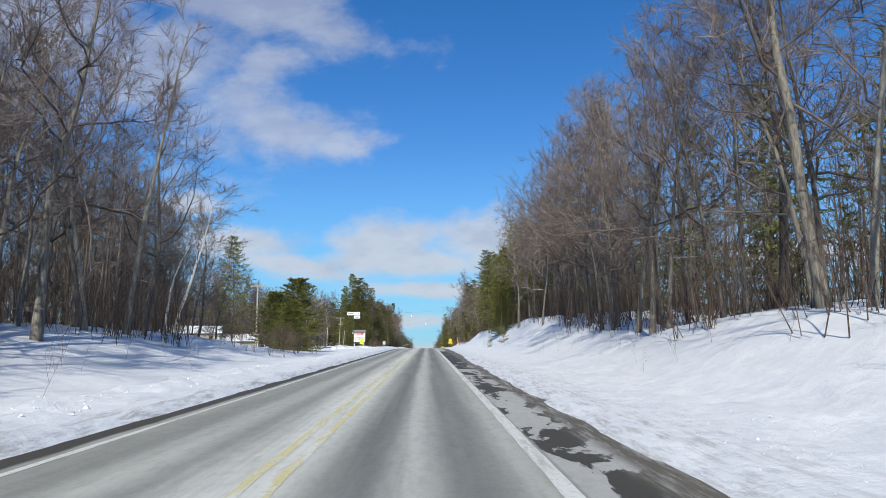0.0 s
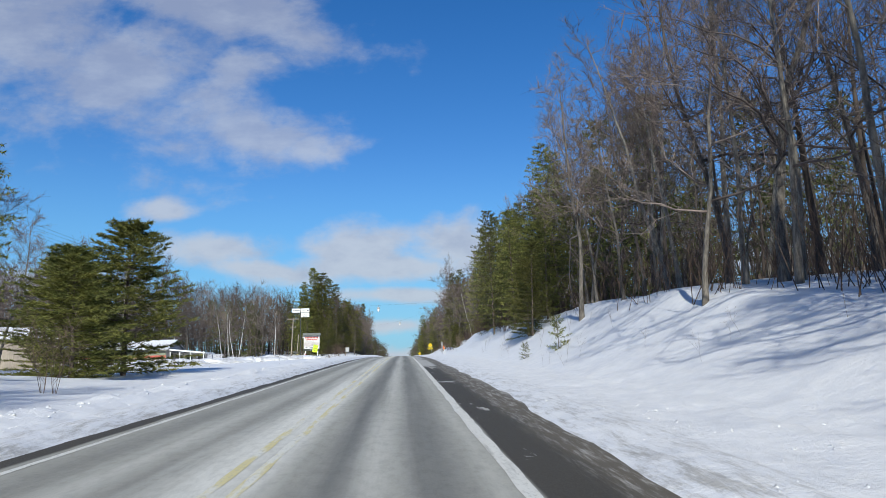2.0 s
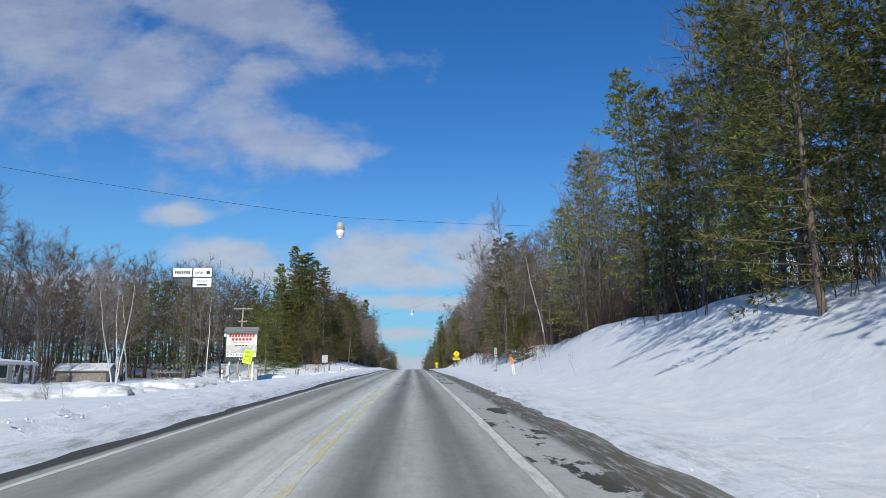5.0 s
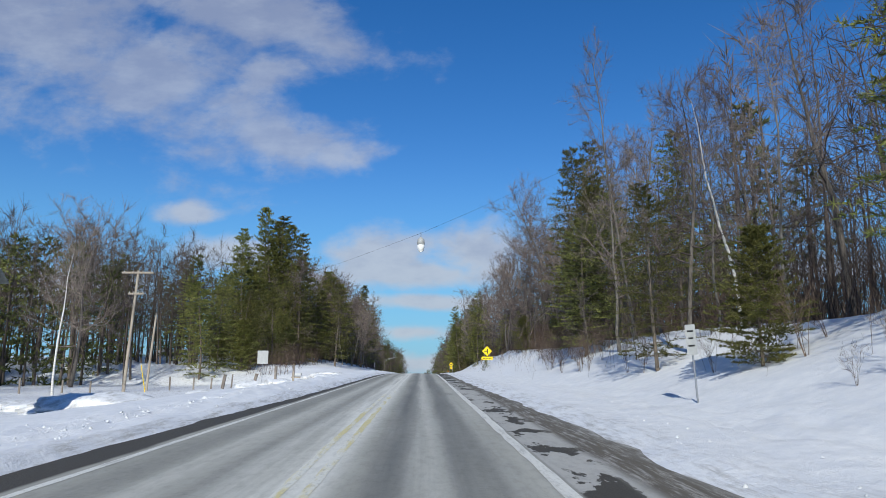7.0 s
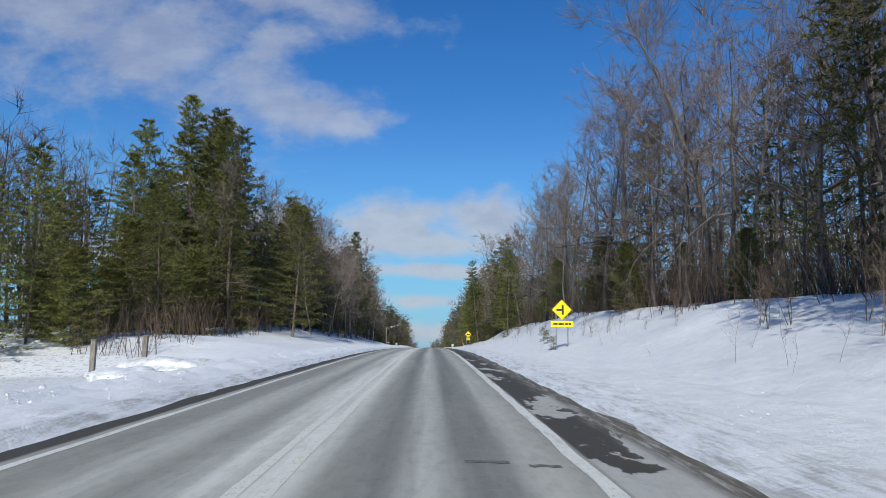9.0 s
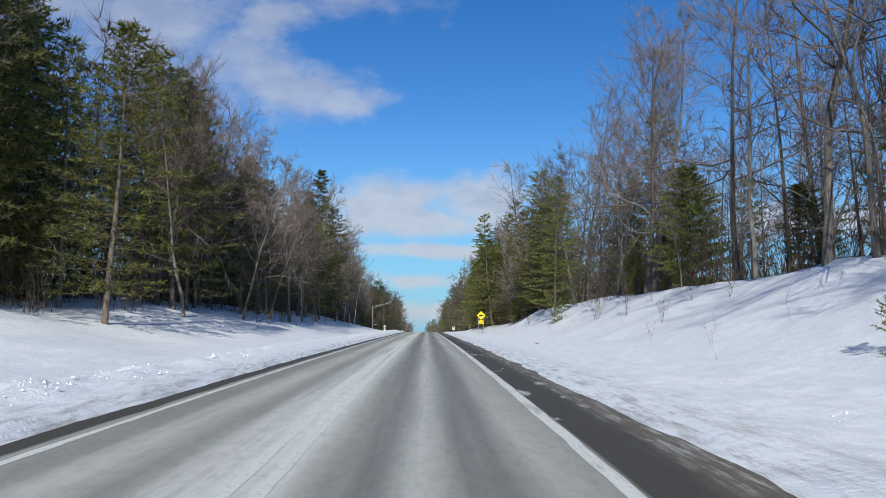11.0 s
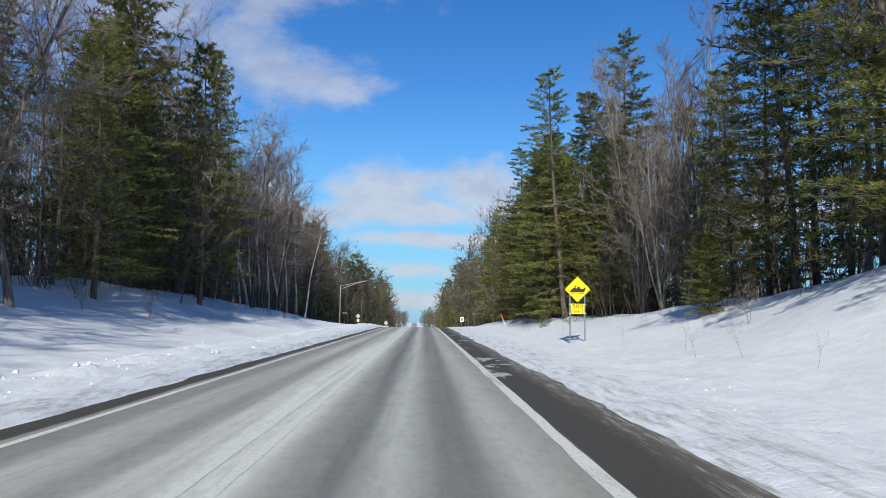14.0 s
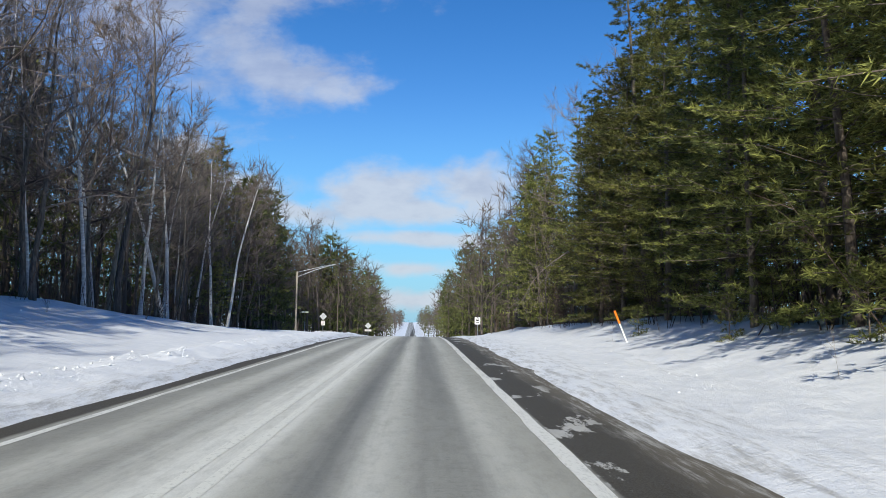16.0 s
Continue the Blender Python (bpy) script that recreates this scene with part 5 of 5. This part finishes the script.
block("lid", cabinet, (0.36, 0.34, 0.06), (0, 0, 1.24), SIGN_BACK, 0.01)
card = root("garage_sale_card", -16.2, 175.75, 7.55, 0, "fluorescent yellow handwritten garage sale card on the billboard", "poster")
card.matrix_basis = pose(-16.2, 175.78, 7.75, 0, 12, 0)
sheet_card = block("card", card, (0.88, 0.012, 1.35), (0, 0, 0), LIME, 0)
for text, z, wd in (("GARAGE", 0.42, 0.72), ("SALE", 0.02, 0.62), ("10-5", -0.34, 0.62)):
    letters("lettering", sheet_card, text, 0.30, (-0.02, -0.010, z), BLACK, wd)
for x, y, h in ((-18.6, 168.5, 0.8), (-16.4, 167.5, 0.85), (-19.2, 171.5, 0.7), (-17.3, 170.8, 1.35), (-16.2, 173, 0.7)):
    b = root("bollard", x, y, None, 0, "white bollard with a dark cap in the snow", "bollard", "bollards by the billboard")
    rod("tube", b, [(0, 0, -0.3), (0, 0, h)], 0.075, WHITE, 10)
    rod("cap", b, [(0, 0, h), (0, 0, h + 0.1)], 0.085, RED if h > 1.2 else DARK_BOX, 10)

# the bar's tall sign
tall = root("pole_sign", -16.5, 158.5, 5.2, 0, "tall dark pole with white business sign panels", "sign")
rod("pole", tall, [(0, 0.06, -0.5), (0, 0.06, 8.55)], 0.075, DARK_BOX, 10)
for dx, dz, w, front in ((-0.75, 8.2, 1.38, WHITE), (0.72, 8.2, 1.38, WHITE), (0.72, 7.44, 1.38, WHITE)):
    f = block("panel", tall, (w, 0.16, 0.68), (dx, 0, dz), front, 0.04)
    block("rim", f, (w + 0.05, 0.10, 0.73), (dx, 0.03, dz), DARK_BOX, 0.03)
    if dx < 0:
        for i in range(7):
            block("name_shape", f, (0.11, 0.01, 0.26), (dx - 0.5 + i * 0.165, -0.083, dz), DARK_BOX, 0)
    elif dz > 8:
        letters("lettering", f, "BAR", 0.36, (dx - 0.22, -0.085, dz), DARK_BOX, 0.62)
        block("lettering", f, (0.25, 0.01, 0.25), (dx + 0.42, -0.083, dz), DARK_BOX, 0)
    else:
        letters("lettering", f, "FOOD", 0.26, (dx, -0.085, dz + 0.12), DARK_BOX, 0.7)
        block("lettering", f, (0.75, 0.01, 0.13), (dx, -0.083, dz - 0.16), DARK_BOX, 0)
for sx, sz, wx, wz in ((-0.75, 7.75, 1.38, 0.05), (-0.75, 7.12, 1.38, 0.05), (-1.42, 7.44, 0.05, 0.64), (-0.08, 7.44, 0.05, 0.64)):
    block("empty_frame", tall, (wx, 0.12, wz), (sx, 0, sz), DARK_BOX, 0.01)


def gable(name, x, y, z, L, W, eave, ridge, turn, wall, label, roof_mat=None, over=0.35):
    """A house with a ridge along its length; walls, gables and two roof slopes of their own."""
    s = root(name, x, y, z, turn, label, "building")
    for sy in (-1, 1):
        block("wall", s, (L, 0.16, eave + 0.5), (0, sy * (W / 2 - 0.08), (eave - 0.5) / 2), wall, 0.01)
    for sx in (-1, 1):
        bm = bmesh.new()
        o = [(-W / 2 + 0.16, -0.5), (W / 2 - 0.16, -0.5), (W / 2 - 0.16, eave), (0, ridge - 0.06), (-W / 2 + 0.16, eave)]
        x0, x1 = sx * (L / 2 - 0.16), sx * L / 2
        a = [bm.verts.new((x0, q, h)) for q, h in o]
        b = [bm.verts.new((x1, q, h)) for q, h in o]
        bm.faces.new(a)
        bm.faces.new(b[::-1])
        for i in range(5):
            j = (i + 1) % 5
            bm.faces.new((a[i], a[j], b[j], b[i]))
        done(bm, "gable_wall", GREY_WALL if wall is not BARN_RED else wall, s)
    pitch = math.degrees(math.atan2(ridge - eave, W / 2))
    length = math.hypot(W / 2, ridge - eave) + over
    for sy in (-1, 1):
        c = Vector((0, sy * (W / 4 + 0.12), (eave + ridge) / 2 - 0.02))
        r = block("roof", s, (L + 0.7, length, 0.12), c, SHINGLE, 0.01, (-sy * pitch, 0, 0))
        n = Vector((0, sy * math.sin(radians(pitch)), math.cos(radians(pitch)))) * 0.13
        block("roof_snow", r, (L + 0.66, length - 0.04, 0.15), c + n, SNOW, 0.05, (-sy * pitch, 0, 0), "unbroken white snow")
    return s


bar = gable("bar_building", -50.4, 169.0, 5.3, 21.0, 9.5, 2.35, 4.05, 0, CREAM, "low bar building with a snow-covered roof and coloured bands")
block("wall_band", bar, (21.02, 0.03, 0.38), (0, -4.77, 1.95), DARK_BOX, 0)
block("wall_band", bar, (21.02, 0.03, 0.36), (0, -4.77, 1.58), GREEN_BAND, 0)
block("wall_band", bar, (21.02, 0.03, 0.40), (0, -4.77, 1.20), BAND_RED, 0)
door_b = block("door", bar, (0.06, 1.0, 2.0), (10.52, -2.0, 0.8), DARK_BOX, 0.01)
win_b = block("window", bar, (0.06, 1.4, 1.0), (10.52, 1.2, 1.3), WHITE, 0.01)
block("pane", win_b, (0.03, 1.25, 0.85), (10.55, 1.2, 1.3), GLASS, 0)
block("porch_roof", bar, (6.6, 6.2, 0.14), (13.6, -1.2, 2.0), WHITE, 0.01, (0, 6, 0))
block("porch_snow", bar, (6.5, 6.1, 0.12), (13.6, -1.2, 2.13), SNOW, 0.04, (0, 6, 0))
for px, py in ((11.0, -4.2), (12.6, -4.2), (14.4, -4.2), (16.6, -4.2), (16.6, 1.6)):
    block("porch_post", bar, (0.14, 0.14, 2.3), (px, py, 0.8), WHITE, 0.01)
for px, w in ((11.8, 0.9), (13.5, 1.2), (15.5, 1.4)):
    wn = block("porch_window", bar, (w, 0.06, 1.2), (px, -1.6, 1.0), WHITE, 0.01)
    block("pane", wn, (w - 0.14, 0.03, 1.05), (px, -1.64, 1.0), GLASS, 0)
block("porch_wall", bar, (6.0, 0.1, 2.3), (13.5, -1.5, 0.75), GREY_WALL, 0.01)
rod("lamp_arm", bar, [(10.4, -0.4, 4.0), (10.4, -0.6, 4.9), (10.9, -0.8, 5.2), (11.5, -1.0, 5.1)], 0.03, STEEL, 6)
rod("lamp", bar, [(11.6, -1.0, 5.12), (11.6, -1.0, 4.9)], [0.08, 0.16], WHITE, 8)

shed = gable("shed", -38.5, 116.0, 4.6, 9.0, 6.5, 2.4, 3.6, 14, POLE, "long low tan shed with a snowy roof among trees")
cabin = gable("cabin", -48.0, 288.0, 8.0, 6.0, 5.0, 2.4, 4.1, 20, BARN_RED, "small dark red cabin with a snowy roof in the woods")
wc = block("window", cabin, (1.2, 0.06, 1.0), (-0.4, -2.52, 1.4), WHITE, 0.01)
block("pane", wc, (1.05, 0.03, 0.85), (-0.4, -2.56, 1.4), GLASS, 0)

woodshed = gable("woodshed", -43.0, 201.0, 4.9, 6.0, 4.0, 1.9, 2.7, 8, GREY_WOOD, "low weathered woodshed with snow on its roof behind birches")
rail = root("hitching_rail", -22.3, 172.0, None, 6, "low weathered wooden rail standing in the snow", "rail")
for px in (-1.1, 0.0, 1.1):
    block("post", rail, (0.1, 0.1, 1.5), (px, 0, 0.6), GREY_WOOD, 0.01)
for pz in (0.75, 1.25):
    block("bar", rail, (2.6, 0.06, 0.12), (0, -0.08, pz), GREY_WOOD, 0.01)

# fence posts, letter box
for i, (x, y, h) in enumerate(((-40, 206, 1.2), (-36.5, 208, 1.3), (-33.2, 210, 1.25), (-30.5, 211.5, 1.1), (-28.4, 212, 1.0), (-24.2, 219, 1.3), (-22.6, 221, 1.2), (-21.2, 222, 1.1), (-19.6, 223.5, 1.35))):
    f = new("fence_post", None)
    f.matrix_basis = pose(x, y, float(ground_z(x, y)), 0, (i * 37 % 9) - 4, i * 50)
    tagged(f, "grey weathered fence post standing in the snow", "fence post", "fence posts")
    rod("shaft", f, [(0, 0, -0.4), (0, 0, h)], [0.085, 0.075], GREY_WOOD, 7)
for x, y, base, h, lean in ((-15.4, 234.5, 6.6, 1.75, 1), (-17.0, 232.2, 6.35, 1.75, 0), (-15.2, 214, None, 1.35, 14), (-17.6, 213, None, 1.4, 10), (-14.0, 216, None, 0.9, 50)):
    f = root("timber_post", x, y, base, 0, "thick weathered square timber post in the snow", "post", "timber posts")
    f.matrix_basis = f.matrix_basis @ pose(0, 0, 0, 0, lean, 0)
    block("shaft", f, (0.24, 0.24, h + 0.5), (0, 0, (h - 0.5) / 2), GREY_WOOD, 0.025)
    block("cap", f, (0.26, 0.26, 0.05), (0, 0, h + 0.02), GREY_WOOD, 0.012)
mail = root("letter_box", -10.55, 208, 6.15, 0, "white letter box on a yellowish wooden post", "mailbox")
block("post", mail, (0.12, 0.12, 1.5), (0, 0, 0.45), POLE, 0.01)
block("arm", mail, (0.75, 0.1, 0.1), (0.2, 0, 0.72), POLE, 0.01)
rod("box", mail, [(0.12, 0, 0.92), (0.62, 0, 0.92)], 0.14, WHITE, 12)
block("flag", mail, (0.02, 0.06, 0.22), (0.65, -0.05, 0.95), DARK_BOX, 0)

# street lamp at the side road ahead
lampost = root("street_lamp", -16.4, 442.0, None, 0, "wooden pole street lamp with a long bracket arm", "street lamp")
h0 = 14.6 - float(ground_z(-16.0, 442.0))
rod("pole", lampost, [(0, 0, -0.5), (0, 0, h0)], [0.14, 0.10], POLE, 10)
rod("arm", lampost, [(0, 0, h0 - 0.7), (2.2, -0.3, h0 + 0.15), (4.4, -0.6, h0 + 0.82)], 0.04, STEEL, 6)
rod("arm", lampost, [(0, 0, h0 - 0.1), (2.2, -0.3, h0 + 0.42), (4.4, -0.6, h0 + 0.88)], 0.03, STEEL, 6)
block("lamp_head", lampost, (0.7, 0.26, 0.13), (4.65, -0.6, h0 + 0.88), SIGN_BACK, 0.04, (0, -14, 0))

# cracks and tar strips across the lane, a scrap on the snow
TAR = surface("dark_road_crack", (0.085, 0.085, 0.08), (0.19, 0.19, 0.18), 14.0, 0.8, fine=60.0)
for x0, x1, y0, d in ((-1.0, -0.42, 283.6, 0.16), (0.3, 1.15, 283.6, 0.18), (0.25, 0.75, 204.9, 0.16), (0.95, 1.3, 204.7, 0.14), (-0.9, -0.3, 245.0, 0.12)):
    v, f = sheet(np.linspace(x0, x1, 9), np.array([y0 - d / 2, y0 + d / 2]), lambda x, y: pave_z(x, y) + 0.005)
    v[:, 1] += np.tile(np.random.RandomState(int(y0)).uniform(-0.04, 0.04, 9), 2)
    tagged(new("road_crack", mesh_np("road_crack", v, f, TAR, True, 4)), "dark tar-filled crack across the lane", "road crack", kind="structure")
for x0, y0, w0, d0 in ((0.85, 183.3, 0.42, 0.55), (-1.05, 146.2, 0.30, 0.6)):
    v, f = sheet(np.linspace(x0, x0 + w0, 7), np.linspace(y0 - d0 / 2, y0 + d0 / 2, 5), lambda x, y: pave_z(x, y) + 0.005)
    mid = np.array([x0 + w0 / 2, y0])
    lay = np.clip(1.25 - 0.25 * np.linalg.norm((v[:, :2] - mid) / np.array([w0 / 2, d0 / 2]), axis=1), 0.85, 1.0)
    v[:, :2] = mid + (v[:, :2] - mid) * lay[:, None] + np.random.RandomState(int(y0)).uniform(-0.03, 0.03, (len(v), 2))
    tagged(new("road_patch", mesh_np("road_patch", v, f, TAR, True, 4)), "small dark tar patch on the lane", "road patch", kind="structure")
scrap = root("litter", 6.4, 286.6, None, 20, "crumpled dark scrap lying on the snow", "litter")
block("scrap", scrap, (0.26, 0.12, 0.05), (0, 0, 0.04), DARK_BOX, 0.03, (8, 14, 0))
block("scrap", scrap, (0.10, 0.12, 0.03), (0.14, 0.04, 0.05), RED, 0.01, (-12, 6, 30))

# ================= snow heaps, weeds, crumbs =================


def lump(name, seed, material):
    """A heap of ploughed snow, knobbly on top and buried at its foot."""
    bm = bmesh.new()
    bmesh.ops.create_icosphere(bm, subdivisions=4, radius=1)
    for v in bm.verts:
        n = noise.noise(v.co * 2.1 + Vector((seed * 7, 0, 0))) * 0.22 + noise.noise(v.co * 5.5 + Vector((0, seed * 5, 0))) * 0.12
        v.co *= 1 + n
    me = bpy.data.meshes.new(name)
    bm.to_mesh(me)
    bm.free()
    me.polygons.foreach_set("use_smooth", np.ones(len(me.polygons), bool))
    me.materials.append(material)
    return me


HEAPS = [lump("snow_mound", i, SNOW) for i in range(4)]
rh = random.Random(3)
heaps = [(-22 - i * 1.5, 143.5 + i * 0.9 + rh.uniform(-1, 1), rh.uniform(1.1, 2.0), rh.uniform(0.35, 0.75)) for i in range(9)]
heaps += [(-25 + i * 0.85 + rh.uniform(-0.7, 0.7), 111 + i * 1.65 + rh.uniform(-0.6, 0.6), rh.uniform(1.8, 2.9), rh.uniform(0.45, 0.85)) for i in range(15)]
heaps += [(-12.2 - 0.1 * i + rh.uniform(-0.6, 0.6), 137 + i * 2.1, rh.uniform(1.4, 2.3), rh.uniform(0.3, 0.6)) for i in range(8)]
heaps += [(-19.5, 168, 2.6, 0.6), (-22.5, 170, 2.4, 0.7), (-25, 172, 2.4, 0.6), (-14.2, 183, 3.0, 0.7), (-17, 186, 2.6, 0.6), (-20, 189, 2.4, 0.6), (-23, 192, 2.4, 0.5),
          (-13.6, 207.5, 2.2, 0.85), (-11.2, 206, 1.6, 0.55), (-16.5, 205.5, 2.2, 0.6), (-9.8, 223, 2.0, 0.6), (-11.2, 226, 2.4, 0.5), (-9.5, 219, 1.5, 0.4), (-30, 150, 2.2, 0.7)]
for i, (x, y, r, h) in enumerate(heaps):
    o = new("snow_mound", HEAPS[i % 4])
    o.matrix_basis = pose(x, y, float(ground_z(x, y)) - 0.12, 0, 0, i * 77) @ Matrix.Diagonal((r, r * 0.8, h, 1))
    tagged(o, "ploughed mound of crusted white snow beside the lot", "snow heap", "ploughed mounds")

rc = np.random.RandomState(21)
CH = [np.array([(1, 0, -0.4), (-0.5, 0.9, -0.4), (-0.6, -0.8, -0.4), (0.3, 0.1, 0.8), (-0.6, 0.1, 0.5)]), np.array([(0.9, 0.3, -0.4), (-0.8, 0.7, -0.4), (-0.4, -0.9, -0.4), (0.5, -0.3, 0.6), (-0.2, 0.4, 0.7)])]
CF = np.array([(0, 1, 3), (1, 2, 4), (2, 0, 3), (1, 4, 3), (2, 3, 4)])
cv, cf = [], []
spread_l = rc.uniform(size=20000) < 0.62
crumb_x = np.where(spread_l, -rc.normal(7.0, 0.45, 20000), rc.normal(4.9, 0.9, 20000))
crumb_y = rc.uniform(5, 410, 20000)
crumb_z = ground_z(crumb_x, crumb_y)
for i in range(20000):
    x, y = float(crumb_x[i]), float(crumb_y[i])
    if -5.6 < x < 3.6 or noise.noise((x * 0.05, y * 0.06, 4.0)) < -0.4:
        continue
    k = (rc.gamma(1.6, 0.010) + 0.009) * (1.0 if spread_l[i] else 0.6)
    a = rc.uniform(0, 6.28)
    R = np.array([[math.cos(a), -math.sin(a), 0], [math.sin(a), math.cos(a), 0], [0, 0, rc.uniform(0.6, 1.0)]]) * k
    cf.append(CF + 5 * len(cv))
    cv.append(CH[i % 2] @ R.T + np.array([x, y, crumb_z[i] + bump_at(x, y) + k * 0.25]))
tagged(new("snow_crumbs", mesh_np("snow_crumbs", np.concatenate(cv), np.concatenate(cf), SNOW, False)), "crumbled lumps of ploughed snow along the road", "snow lumps", kind="stuff")

SHRUBS = [bare_tree(300 + i, 1.4, 0.012, 0.3, 14, 0.24, 3, 3, el=(50, 78), stems=5, twig=0.22, fat=0.005, sides=(4, 3, 3), segs=(3, 2, 1)) for i in range(3)]
STALKS = [bare_tree(310 + i, 1.1, 0.007, 0.45, 4, 0.14, 2, 2, el=(45, 72), twig=0.10, fat=0.005, sides=(4, 3, 3), segs=(4, 2, 1), bend=0.10) for i in range(3)]


def one_mesh(name, arrays, material):
    (a, fa), (b, fb) = arrays
    return mesh_np(name, np.concatenate([a, b]), np.concatenate([fa, fb + len(a)]), material, False)


SHRUB_ME = [one_mesh("shrub", a, STEM) for a in SHRUBS]
STALK_ME = [one_mesh("weed_stalk", a, STEM) for a in STALKS]
rs = random.Random(77)


def scatter(name, meshes, count, y0, y1, x0, x1, lo, hi, label, cat, group):
    for i in range(count):
        x, y, s = rs.uniform(x0, x1), rs.uniform(y0, y1), rs.uniform(lo, hi)
        x += float(veer(y))
        o = new(name, meshes[i % len(meshes)])
        o.matrix_basis = pose(x, y, float(ground_z(x, y)) + 0.05, rs.gauss(0, 7), rs.gauss(0, 9), rs.uniform(0, 360)) @ Matrix.Diagonal((s, s, s, 1))
        tagged(o, label, cat, group)


DRY = "dry brown weed stalk sticking out of the snow"
BUSH = "leafless brown shrub with thin stems in the snow"
scatter("shrub", SHRUB_ME, 34, 46, 64, -14.5, -9.0, 0.8, 1.5, BUSH, "shrub", "shrubs")
scatter("shrub", SHRUB_ME, 12, 118, 150, -24, -12, 0.4, 0.8, BUSH, "shrub", "shrubs")
scatter("shrub", SHRUB_ME, 36, 184, 222, 8.6, 12.5, 0.8, 1.6, BUSH, "shrub", "shrubs")
scatter("shrub", SHRUB_ME, 34, 160, 215, 9, 13, 0.6, 1.5, BUSH, "shrub", "shrubs")
scatter("shrub", SHRUB_ME, 22, 225, 335, 9.5, 13.5, 0.4, 1.0, BUSH, "shrub", "shrubs")
scatter("shrub", SHRUB_ME, 22, 290, 400, -17, -13, 0.5, 1.1, BUSH, "shrub", "shrubs")
scatter("weed_stalk", STALK_ME, 50, 14, 120, 7.0, 11.0, 0.4, 1.0, DRY, "weed", "weeds")
scatter("weed_stalk", STALK_ME, 45, 140, 240, 7.0, 12.0, 0.5, 1.5, DRY, "weed", "weeds")
scatter("weed_stalk", STALK_ME, 40, 240, 390, 7.0, 11.0, 0.4, 0.9, DRY, "weed", "weeds")
scatter("weed_stalk", STALK_ME, 25, 14, 60, -14, -8.5, 0.5, 1.2, DRY, "weed", "weeds")
scatter("weed_stalk", STALK_ME, 25, 95, 160, -22, -9, 0.4, 0.8, DRY, "weed", "weeds")
